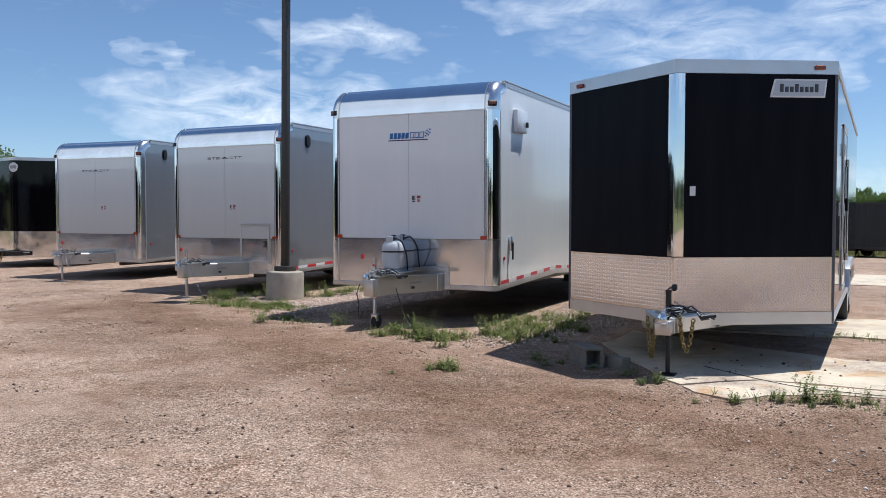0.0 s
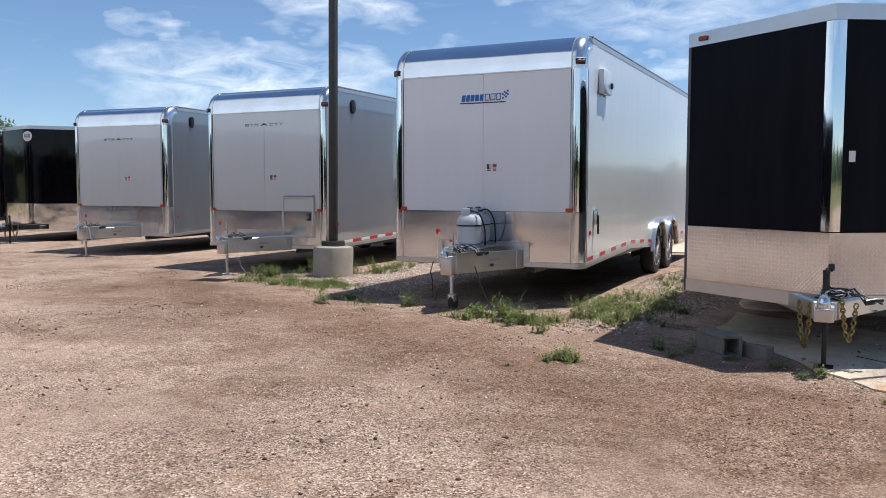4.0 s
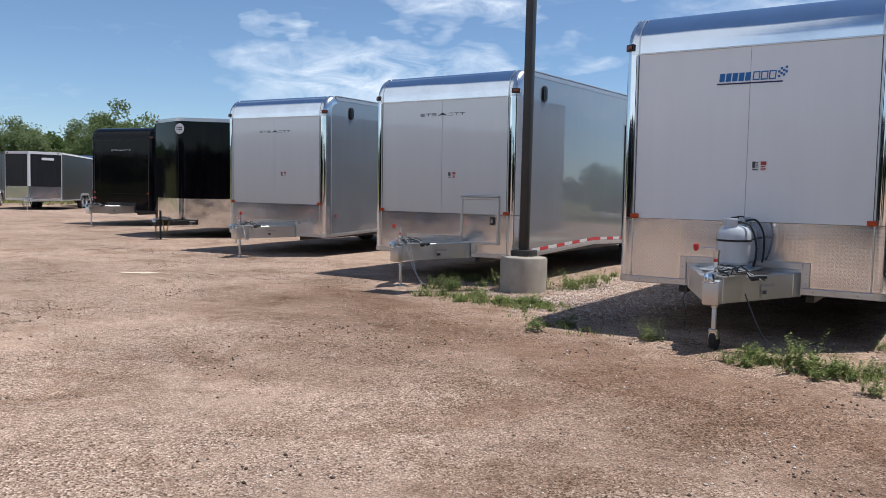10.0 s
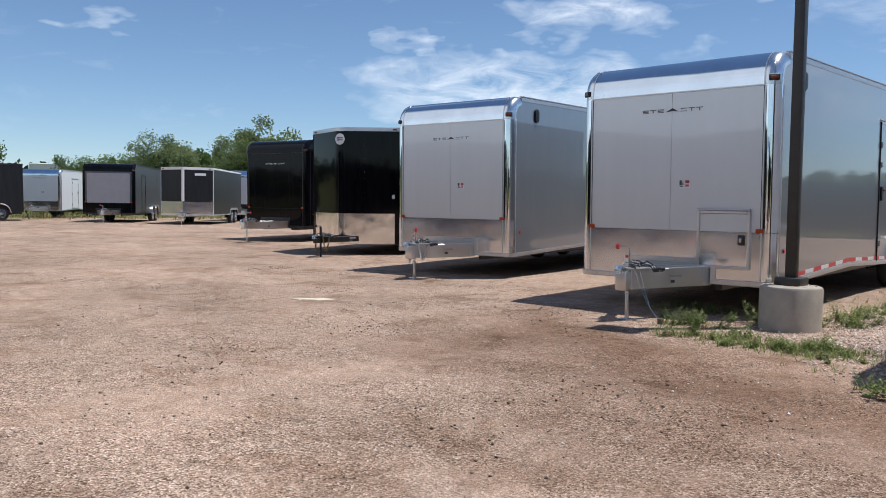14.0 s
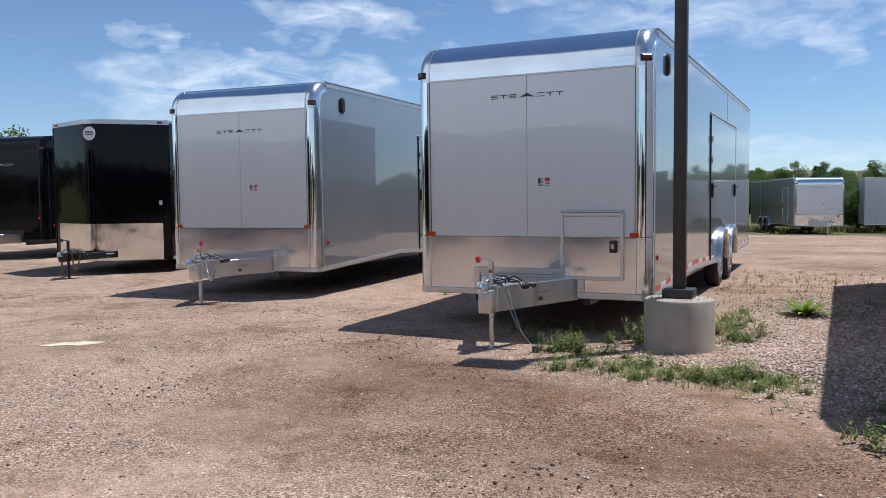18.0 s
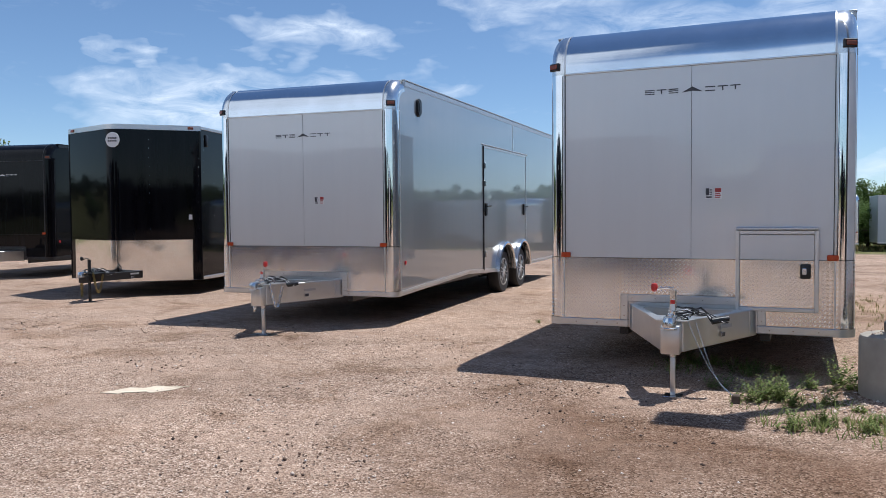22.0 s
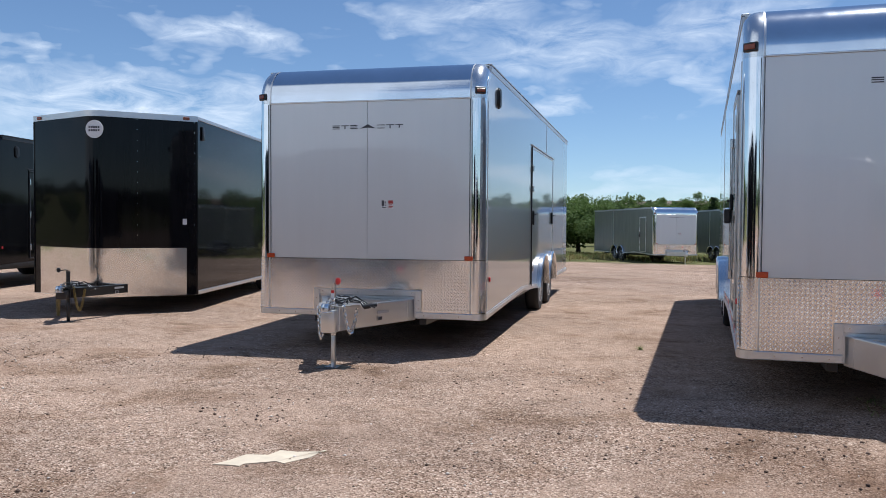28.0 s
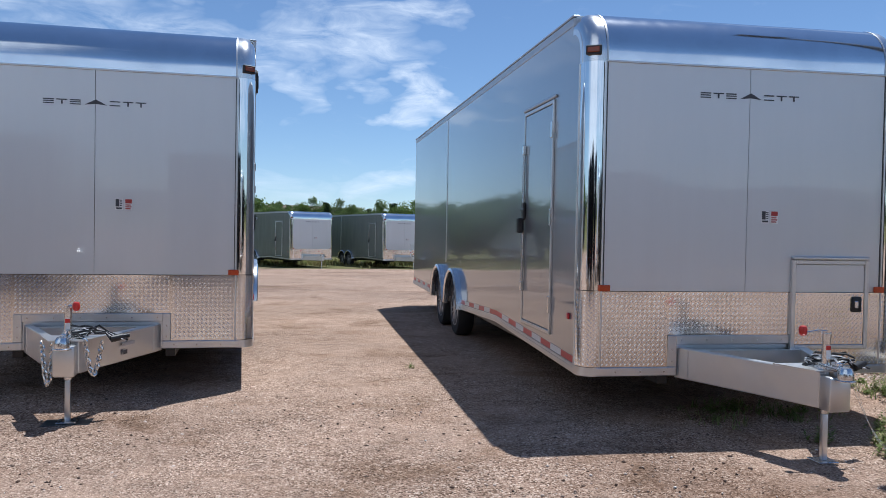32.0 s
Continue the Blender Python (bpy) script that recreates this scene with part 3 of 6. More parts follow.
def lug_plate(parent, name, u0, u1, z0, z1, place, mat, rise=0.0026):
    """Raised lozenges of a tread plate that alternate in direction. place(u, z, out): a point on the sheet."""
    verts, faces = [], []
    n = int((u1 - u0 + z1 - z0) / LUG * 1.5) + 4
    for i in range(-n, n):
        for j in range(-n, n):
            cu, cz = u0 + (i + j) * LUG * 0.7071, z0 + (i - j) * LUG * 0.7071
            if not (u0 + 0.010 < cu < u1 - 0.010 and z0 + 0.010 < cz < z1 - 0.010):
                continue
            d = 1 if (i + j) % 2 else -1
            b = len(verts)
            for a, c, h in ((-0.0145, 0.0, 0.0), (-0.005, 0.0042, 0.0), (0.005, 0.0042, 0.0), (0.0145, 0.0, 0.0), (0.005, -0.0042, 0.0), (-0.005, -0.0042, 0.0), (-0.008, 0.0, 1.0), (0.008, 0.0, 1.0)):
                verts.append(place(cu + (a - c * d) * 0.7071, cz + (a * d + c) * 0.7071, h * rise))
            faces += [(b + p, b + q, b + r) for p, q, r in ((0, 6, 1), (3, 2, 7), (3, 7, 4), (0, 5, 6))] + [(b + 1, b + 6, b + 7, b + 2), (b + 5, b + 4, b + 7, b + 6)]
    me = bpy.data.meshes.new("tread_pattern")
    me.from_pydata(verts, [], faces)
    me.materials.append(mat)
    bm = bmesh.new()
    bm.from_mesh(me)
    bmesh.ops.recalc_face_normals(bm, faces=bm.faces)
    bm.to_mesh(me)
    bm.free()
    ob = new(name, me)
    ob.parent = parent
    tagged(ob, kind="stuff")


def bolt_row(bm, pts, r=0.006, d=(0, -1, 0)):
    for p in pts:
        q = Vector(p) + Vector(d) * 0.005
        tube(bm, [p, q], r, 6)


def decals(parent, x, z, y=-0.004):
    """Two small printed stickers side by side."""
    for a, c in ((x, INK), (x + 0.078, ORANGE)):
        st = part("sticker", boxm(a, a + 0.062, y, y + 0.003, z, z + 0.098), STICKER, parent, "small white warning sticker")
        bm = bmesh.new()
        if c is INK:
            box(bm, a + 0.004, a + 0.034, y - 0.002, y, z + 0.030, z + 0.094)
            for k in range(4):
                box(bm, a + 0.038, a + 0.058, y - 0.002, y, z + 0.036 + k * 0.015, z + 0.043 + k * 0.015)
            box(bm, a + 0.006, a + 0.056, y - 0.002, y, z + 0.008, z + 0.022)
        else:
            box(bm, a + 0.004, a + 0.058, y - 0.002, y, z + 0.058, z + 0.094)
            for k in range(3):
                box(bm, a + 0.006, a + 0.048 + 0.007 * (k % 2), y - 0.002, y, z + 0.008 + k * 0.016, z + 0.017 + k * 0.016)
        part("print", bm, c, st)


def brand_bars(parent, x, z, mat, y=-0.004, s=1.0):
    """The maker's mark as plain bars about a flat dart."""
    bm = bmesh.new()
    prism(bm, [(x - 0.085 * s, z + 0.002), (x + 0.005 * s, z + 0.05 * s), (x + 0.095 * s, z + 0.002), (x + 0.005 * s, z + 0.012 * s)], "y", y, y + 0.003)
    mk = part("maker_mark", bm, mat, parent, "dark maker's mark of bars and a dart")
    w, h = 0.085 * s, 0.042 * s

    def bar(x0, x1, z0, z1):
        part("mark_bar", boxm(x0, x1, y, y + 0.003, z0, z1), mat, mk)
    xs = [-0.41, -0.305, -0.20, 0.115, 0.22, 0.325]
    for i, dx in enumerate(xs):
        a = x + dx * s
        bar(a, a + w, z + h - 0.009 * s, z + h)
        if i in (0, 2):
            bar(a, a + w, z + h * 0.42, z + h * 0.42 + 0.008 * s)
            bar(a, a + w, z, z + 0.008 * s)
        elif i == 3:
            bar(a, a + w, z, z + 0.008 * s)
        else:
            bar(a + w / 2 - 0.006 * s, a + w / 2 + 0.006 * s, z, z + h - 0.0095 * s)


def link_chain(parent, pts, mat, size=0.046, r=0.0078):
    """A hanging chain of oval links."""
    bm = bmesh.new()
    pts = [Vector(p) for p in pts]
    seg = []
    for a, b in zip(pts, pts[1:]):
        k = max(1, round((b - a).length / (size * 0.74)))
        seg += [(a.lerp(b, (i + 0.5) / k), (b - a).normalized()) for i in range(k)]
    for i, (p, d) in enumerate(seg):
        side = d.cross(Vector((0.3, 0.9, 0.2))).normalized()
        if i % 2:
            side = d.cross(side)
        tube(bm, [p + d * (size / 2 * math.cos(q)) + side * (size * 0.36 * math.sin(q)) for q in (2 * math.pi * j / 8 for j in range(8))], r, 5, closed=True)
    part("safety_chain", bm, mat, parent, "loose steel safety chain")


def flow(pts, n=6):
    """A smooth line through points."""
    p = [Vector(q) for q in pts]
    p = [p[0] * 2 - p[1]] + p + [p[-1] * 2 - p[-2]]
    out = []
    for a, b, c, d in zip(p, p[1:], p[2:], p[3:]):
        for k in range(n):
            u = k / n
            out.append(tuple(0.5 * ((2 * b) + (c - a) * u + (2 * a - 5 * b + 4 * c - d) * u * u + (3 * b - a - 3 * c + d) * u ** 3)))
    return out + [tuple(p[-2])]


def sag(a, b, drop, n=9):
    a, b = Vector(a), Vector(b)
    return [tuple(a.lerp(b, k / n) - Vector((0, 0, drop * math.sin(math.pi * k / n)))) for k in range(n + 1)]


def tongue(parent, reach, zt, half=0.56, deep=0.17, black=False, dark_jack=False, plate=True, jack_y=None, foot="plate", gz=0.0, crank=(-1, 0.4), kind="silver", chains=1.0):
    """A-frame drawbar with coupler, jack, chains and cables. zt: top of the beams. gz: the ground's height at the jack."""
    mat = BLACKSTEEL if black else ALU
    tip = 0.085
    for s in (-1, 1):
        bm = bmesh.new()
        prism(bm, [(s * half, 0.03), (s * (half - 0.075), 0.03), (s * (tip - 0.06), -reach + 0.02), (s * tip, -reach)], "z", zt - deep, zt)
        bmesh.ops.bevel(bm, geom=list(bm.edges), offset=0.006, segments=1, affect="EDGES")
        part("drawbar_beam", bm, mat, parent, "extruded drawbar beam")
    if plate:
        bm = bmesh.new()
        prism(bm, [(-0.12, -reach - 0.02), (0.12, -reach - 0.02), (0.24, -reach + 0.28), (-0.24, -reach + 0.28)], "z", zt + 0.002, zt + 0.012)
        part("jack_plate", bm, mat, parent)
    bm = boxm(-half + 0.05, half - 0.05, -0.10, -0.03, zt - deep * 0.9, zt - 0.01)
    part("cross_member", bm, mat, parent)
    # coupler: a socket with its latch and lever
    bm = bmesh.new()
    box(bm, -0.075, 0.075, -reach - 0.10, -reach + 0.03, zt - deep - 0.01, zt - 0.02, 0.015, 2)
    part("coupler_bracket", bm, mat, parent)
    bm = bmesh.new()
    prof = [(0.02, 0.048), (0.036, 0.044), (0.047, 0.026), (0.051, 0.0), (0.051, -0.030), (0.064, -0.036), (0.064, -0.042)]
    lathe(bm, prof, 20, "z", (0, -reach - 0.14, zt + 0.005))
    box(bm, -0.042, 0.042, -reach - 0.13, -reach + 0.12, zt + 0.013, zt + 0.044, 0.010, 2)
    box(bm, -0.020, 0.020, -reach - 0.09, -reach - 0.02, zt + 0.044, zt + 0.070, 0.006, 1)
    cp = part("coupler", bm, ZINC, parent, "galvanised ball coupler")
    bm = bmesh.new()
    tube(bm, [(0.0, -reach - 0.08, zt + 0.055), (0.01, -reach - 0.02, zt + 0.085), (0.03, -reach + 0.10, zt + 0.075)], 0.008, 8)
    part("latch_lever", bm, ZINC if not black else BLACK, cp)
    # jack
    jb = black or dark_jack
    jy = -reach + 0.06 if jack_y is None else jack_y
    top = zt + 0.22
    bm = bmesh.new()
    tube(bm, [(0, jy, zt - deep - 0.05), (0, jy, top)], 0.027, 16)
    tube(bm, [(0, jy, top), (0, jy, top + 0.022)], 0.030, 14)
    tube(bm, [(0, jy, zt + 0.014), (0, jy, zt + 0.028)], 0.075, 14)
    jk = part("jack", bm, ZINC if not jb else BLACKSTEEL, parent, "upright screw jack")
    bm = bmesh.new()
    box(bm, -0.019, 0.019, jy - 0.019, jy + 0.019, gz + 0.012, zt - deep - 0.05, 0.006, 2)
    part("jack_leg", bm, ALU if not jb else BLACKSTEEL, jk)
    bm = bmesh.new()
    if foot == "wheel":
        lathe(bm, [(0.03, -0.03), (0.085, -0.03), (0.098, -0.015), (0.098, 0.015), (0.085, 0.03), (0.03, 0.03)], 20, "x", (0, jy + 0.04, gz + 0.095))
        part("jack_wheel", bm, RUBBER, jk, "small black jack wheel")
        bm = boxm(-0.045, 0.045, jy - 0.03, jy + 0.05, gz + 0.10, gz + 0.20, 0.01)
        part("jack_fork", bm, ZINC, jk)
    else:
        box(bm, -0.07, 0.07, jy - 0.07, jy + 0.07, gz + 0.0, gz + 0.012, 0.003)
        part("jack_foot", bm, ZINC if not jb else BLACKSTEEL, jk, "flat steel jack foot")
        if foot == "board":
            part("foot_block", boxm(-0.17, 0.17, jy - 0.11, jy + 0.11, gz - 0.03, gz - 0.001, 0.006), BLACKSTEEL, jk)
    if not jb:
        bm = bmesh.new()
        for a0, z0, z1 in ((-2.2, top - 0.14, top - 0.05),):
            sheet(bm, [[(0.0285 * math.cos(a0 + 0.16 * k), jy + 0.0285 * math.sin(a0 + 0.16 * k), z) for k in range(9)] for z in (z0, z1)])
        lb = part("jack_label", bm, STICKER, jk, "white label with a red band")
        bm = bmesh.new()
        sheet(bm, [[(0.0290 * math.cos(-2.2 + 0.16 * k), jy + 0.0290 * math.sin(-2.2 + 0.16 * k), z) for k in range(9)] for z in (top - 0.085, top - 0.055)])
        part("label_band", bm, RED, lb)
    cx, cy = crank
    bm = bmesh.new()
    tube(bm, [(0, jy, top + 0.01), (0, jy, top + 0.035), (0.05 * cx, jy + 0.03 * cy, top + 0.04), (0.15 * cx, jy + 0.10 * cy, top + 0.02)], 0.008, 8)
    ck = part("jack_crank", bm, ZINC if not jb else BLACKSTEEL, jk)
    ex, ey = 0.15 * cx, jy + 0.10 * cy
    bm = bmesh.new()
    lathe(bm, [(0.012, -0.012), (0.024, 0.0), (0.028, 0.028), (0.021, 0.050), (0.008, 0.055)], 12, "z", (ex, ey, top + 0.015))
    part("crank_knob", bm, RED if not jb else BLACK, ck, "red plastic crank knob" if not jb else "")
    # chains and cables
    cm = GOLD if black or dark_jack else CHAIN
    if chains:
        link_chain(parent, sag((-0.10, -reach + 0.05, zt - 0.02), (-0.20, -reach + 0.16, zt - 0.02), 0.36 * chains, 10), cm)
        link_chain(parent, sag((0.12, -reach + 0.02, zt + 0.02), (0.22, -reach + 0.14, zt - 0.02), 0.30 * chains, 10), cm)
    rnd = random.Random(int(reach * 1000))
    for k in range(5):
        bm = bmesh.new()
        pts = [(0.02 + 0.02 * k + 0.10 * math.cos(a * 1.3 + k), -reach + 0.13 + 0.09 * math.sin(a + k * 0.7), zt + 0.028 + 0.014 * k + 0.02 * math.sin(a * 2.1)) for a in (0.5 * j for j in range(14))]
        pts += [(0.24, -reach + 0.18 + 0.02 * k, zt + 0.04), (0.28 + 0.03 * k, -reach + 0.16, zt - 0.01)]
        tube(bm, pts, 0.008 if k % 2 == 0 else 0.004, 6)
        part("cable", bm, BLACK if k % 2 == 0 else STICKER, parent, "coiled trailer cable")
    bm = bmesh.new()
    tube(bm, [(0.28, -reach + 0.16, zt - 0.005), (0.36, -reach + 0.20, zt + 0.01)], 0.026, 12)
    tube(bm, [(0.36, -reach + 0.20, zt + 0.01), (0.40, -reach + 0.22, zt + 0.015)], 0.019, 12)
    part("plug", bm, BLACK, parent, "black round trailer plug")
    bm2 = bmesh.new()
    box(bm2, -0.09, 0.09, -0.003, 0.0, 0.008, 0.036)
    box(bm2, -0.08, -0.015, -0.003, 0.0, -0.062, -0.022)
    nrm = Vector((reach, -(half - tip), 0)).normalized()
    mid = Vector((tip + (half - tip) * 0.55, -reach * 0.45, zt - deep / 2)) + nrm * 0.004
    on_beam = Matrix.Translation(mid) @ Matrix.Rotation(math.atan2(reach, half - tip), 4, "Z")
    dp = part("data_plate", bm2, BADGE, parent, "pale rating plate", on_beam)
    part("plate_print", boxm(-0.075, -0.02, -0.004, -0.0032, -0.058, -0.026), INK, dp)


def tape(parent, side, xw, pts, step=0.30):
    """Alternating red and white reflective tape along a side's lower edge."""
    for (y0, z0), (y1, z1) in zip(pts, pts[1:]):
        n = max(1, round((y1 - y0) / step))
        for k in range(n):
            bm = bmesh.new()
            a, b = k / n, (k + 1) / n
            ya, yb = y0 + (y1 - y0) * a, y0 + (y1 - y0) * b
            za, zb = z0 + (z1 - z0) * a, z0 + (z1 - z0) * b
            x0, x1 = sorted((xw, xw + side * 0.003))
            prism(bm, [(ya, za), (yb, zb), (yb, zb + 0.05), (ya, za + 0.05)], "x", x0, x1)
            part("reflective_tape", bm, REFRED if k % 2 == 0 else REFWHITE, parent, "", smooth=0)


def side_door(parent, side, xw, y0, y1, z0, z1, mat, lock=False, bars=True, hinge_far=False, rim=None):
    """Entry door in a side wall: leaf, frame rails, drip cap, bar lock and hinges."""
    def bx(a, b, *r, **k):
        lo, hi = sorted((xw + side * a, xw + side * b))
        return boxm(lo, hi, *r, **k)
    leaf = part("door", bx(0.001, 0.012, y0 + 0.035, y1 - 0.035, z0 + 0.035, z1 - 0.035, 0.004), mat, parent, "flush entry door with bar lock")
    for n, r in (("door_frame", (y0, y0 + 0.03, z0, z1)), ("door_frame", (y1 - 0.03, y1, z0, z1)), ("door_frame", (y0 + 0.03, y1 - 0.03, z0, z0 + 0.03)), ("door_frame", (y0 + 0.03, y1 - 0.03, z1 - 0.03, z1))):
        part(n, bx(0.0, 0.018, *r, bevel=0.003), rim or ALU, parent)
    part("drip_cap", bx(0.0, 0.018, y0 - 0.05, y1 + 0.05, z1 + 0.012, z1 + 0.036, bevel=0.006), rim or SATIN, parent)
    by = y1 - 0.05 if not hinge_far else y0 + 0.05
    if bars:
        bm = bmesh.new()
        tube(bm, [(xw + side * 0.03, by, z0 + 0.35), (xw + side * 0.03, by, z1 - 0.35)], 0.012, 8)
        part("lock_bar", bm, rim or ZINC, leaf)
        for z in (z0 + 0.35, z1 - 0.35):
            part("bar_keeper", bx(0.012, 0.045, by - 0.022, by + 0.022, z - 0.045, z + 0.045, bevel=0.006), ZINC, leaf)
    zc = (z0 + z1) / 2 + 0.08
    part("latch", bx(0.012, 0.04, by - 0.045, by + 0.045, zc - 0.10, zc + 0.07, bevel=0.012), BLACK, leaf, "black door latch")
    bm = bmesh.new()
    tube(bm, [(xw + side * 0.05, by, zc), (xw + side * 0.06, by + (-0.16 if not hinge_far else 0.16), zc - 0.005)], 0.012, 8)
    part("door_handle", bm, BLACK, leaf)
    hy = y0 + 0.02 if not hinge_far else y1 - 0.02
    for z in (z0 + 0.25, (z0 + z1) / 2, z1 - 0.25):
        part("hinge", bx(0.016, 0.03, hy - 0.02, hy + 0.02, z - 0.07, z + 0.07, bevel=0.004), ZINC, leaf)
    if lock:
        part("lock_box", bx(0.03, 0.09, by - 0.04, by + 0.04, zc - 0.22, zc - 0.08, bevel=0.012), BLACK, leaf, "black key lock box on the latch")


def round_trailer(name, x, y, yaw, label, group, skin, front_skin=None, L=8.7, W=2.60, zb=0.43, H=2.66, dark=False, left_door=None, right_door=None,
                  escape=None, strip=False, bend=2.5, seam=5.5, hatch=False, mark=None, mark_z=2.04, reach=1.18, foot="plate", wheels=(4.85, 5.85), vent="right", crank=(-1, 0.4), far=False, chains=0.0, ph=0.60, rc=0.115, decal=(0.12, 1.135)):
    """Enclosed trailer with a rounded front roof edge and polished corner posts. Its nose stands at y = 0, the body runs along +y."""
    t = thing(name, park(x, y, yaw), label, "trailer", group)
    hw, R = W / 2, 0.34
    zt = zb + H
    cap, post, rail = (CAPMETAL, CHROME, ALU) if not dark else (BLACK_GLOSS, BLACK_GLOSS, BLACKSTEEL)
    tread = TREAD if not dark else BLACK_GLOSS
    front_skin = front_skin or skin
    kink = [(rc, zb), (bend, zb + 0.09), (wheels[0] - 0.45, zb + 0.015), (L, zb + 0.015)]
    # side walls with a bent lower edge
    for s in (-1, 1):
        low = zb + 0.075
        arches = []
        for wy in wheels:
            arches += [(wy - 0.47 * math.cos(q), 0.40 + 0.47 * math.sin(q)) for q in (math.pi * k / 14 for k in range(15)) if 0.40 + 0.47 * math.sin(q) > low + 0.01]
        poly = [(rc, zb + 0.06), (bend, zb + 0.15), (wheels[0] - 0.48, low)] + arches + [(wheels[1] + 0.48, low), (L, low), (L, zt - 0.05), (R + 0.005, zt - 0.05)]
        poly += [(R - (R - rc) * math.cos(q), zt - R + (R - rc) * math.sin(q)) for q in (1.57, 1.26, 0.94, 0.63, 0.31, 0.0)]
        bm = bmesh.new()
        prism(bm, poly, "x", *sorted((s * hw, s * (hw - 0.03))))
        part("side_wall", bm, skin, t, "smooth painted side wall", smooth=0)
        # lower trim: three ribs that follow the bend
        for k, (o, d, u) in enumerate(((0.012, 0.0, 0.026), (0.016, 0.026, 0.044), (0.010, 0.044, 0.066))):
            for run in (kink[:2] + [(wheels[0] - 0.46, zb + 0.015)], [(wheels[1] + 0.46, zb + 0.015), (L, zb + 0.015)]):
                bm = bmesh.new()
                pl = [(a, b + d) for a, b in run] + [(a, b + u) for a, b in run[::-1]]
                prism(bm, pl, "x", *sorted((s * (hw - 0.02), s * (hw + o))))
                part("lower_trim", bm, rail, t, smooth=0)
        part("roof_rail", boxm(*sorted((s * (hw - 0.05), s * (hw + 0.005))), 0.34, L + 0.01, zt - 0.085, zt - 0.018, 0.003), SATIN if not dark else rail, t)
        part("roof_rail_lip", boxm(*sorted((s * (hw - 0.05), s * (hw + 0.009))), 0.34, L + 0.012, zt - 0.014, zt + 0.004, 0.003), SATIN if not dark else rail, t)
        part("wall_seam", boxm(*sorted((s * hw, s * (hw + 0.004))), seam, seam + 0.055, 0.98, zt - 0.09), rail, t)
        # corner post with its tread plate foot
        for nm, z0, z1, r, mt in (("corner_post", zb + ph + 0.005, zt - R - 0.075, rc + 0.002, post), ("corner_plate", zb + 0.07, zb + ph, rc + 0.004, tread)):
            bm = bmesh.new()
            ring = [(s * (hw - rc + r * math.sin(q)), rc - r * math.cos(q)) for q in (math.pi / 2 * k / 12 for k in range(13))]
            ring = [(s * (hw - rc - 0.03), rc - r)] + ring + [(s * (hw - rc + r), rc + 0.05)]
            sheet(bm, [[(a, b, z) for a, b in ring] for z in (z0, z1)])
            cp = part(nm, bm, mt, t, "polished rounded corner post" if nm == "corner_post" else "tread plate corner guard")
            if nm == "corner_plate" and not dark and not far:
                def bent(u, z, o, s=s, r=r):
                    q = max(0.0, min(math.pi / 2, (u - 0.03) / r))
                    return (s * (hw - rc + min(0.0, u - 0.03) + (r + o) * math.sin(q)), rc - (r + o) * math.cos(q) + max(0.0, u - 0.03 - r * math.pi / 2), z)
                lug_plate(cp, "tread_pattern", 0.0, 0.08 + r * math.pi / 2, z0, z1, bent, tread)
        for px, py in ((s * (hw - rc - 0.03), -0.003), (s * (hw + 0.003), rc + 0.05)):
            part("post_bead", boxm(px - 0.007, px + 0.007, py - 0.007, py + 0.007, zb + 0.07, zt - R - 0.075, 0.003), rail, t)
        # cast corner cap
        bm = bmesh.new()
        rows = []
        for v in (math.pi / 2 * k / 8 for k in range(9)):
            rr, xx = R - rc * (1 - math.cos(v)), hw - rc + rc * math.sin(v)
            row = [(s * xx, R - rr, zt - R - 0.078)]
            row += [(s * xx, R - rr * math.cos(q), zt - R + rr * math.sin(q)) for q in (math.pi / 2 * k / 10 for k in range(11))]
            rows.append(row)
        first = [(s * (hw - rc - 0.04), *p[1:]) for p in rows[0]]
        flange = []
        for inset in (0.0, 0.045):
            rr = R - rc - inset
            flange.append([(s * (hw + 0.003), R - rr, zt - R - 0.078)] + [(s * (hw + 0.003), R - rr * math.cos(q), zt - R + rr * math.sin(q)) for q in (math.pi / 2 * k / 10 for k in range(11))])
        sheet(bm, [first] + rows + flange)
        part("corner_cap", bm, CAST if not dark else BLACK_GLOSS, t, "cast aluminium corner cap" if not dark else "")
        if not far:
            seam_r = [(R - (R + 0.004) * math.cos(q), zt - R + (R + 0.004) * math.sin(q)) for q in (math.pi / 2 * k / 16 for k in range(17))]
            bm = bmesh.new()
            sheet(bm, [[(s * (hw - rc - 0.040 + o), a, b + (h if a > 0.2 else 0.0)) for a, b in [(-0.004, zt - R - 0.078)] + seam_r] for o, h in ((-0.010, -0.006), (-0.008, 0.0), (0.004, 0.0), (0.006, -0.006))])
            part("cap_seam", bm, rail, t)
            for px in (hw - rc - 0.047, hw - rc - 0.019):
                part("post_gap", boxm(*sorted((s * px, s * (px + 0.006))), -0.0045, 0.0, zb + ph + 0.006, zt - R - 0.085), BLACKSTEEL, t)
        # marker lights
        q = radians(32)
        seat = Matrix.Translation((s * (hw - rc + rc * math.sin(q)), rc - rc * math.cos(q), zt - R + 0.005)) @ Matrix.Rotation(s * q, 4, "Z")
        ml = part("marker_light", boxm(-0.060, 0.060, -0.016, 0.01, -0.036, 0.036, 0.006), BLACK if not dark else BLACKSTEEL, t, "marker light in a dark housing", seat)
        part("lens", boxm(-0.047, 0.047, -0.026, -0.0165, -0.021, 0.021, 0.006), DARK_AMBER, ml, "smoked amber lens")
        lz = zb + ph
        part("marker_light", boxm(*sorted((s * (hw - rc - 0.095), s * (hw - rc - 0.005))), -0.022, -0.001, lz, lz + 0.048, 0.006), AMBER, t, "amber marker light")
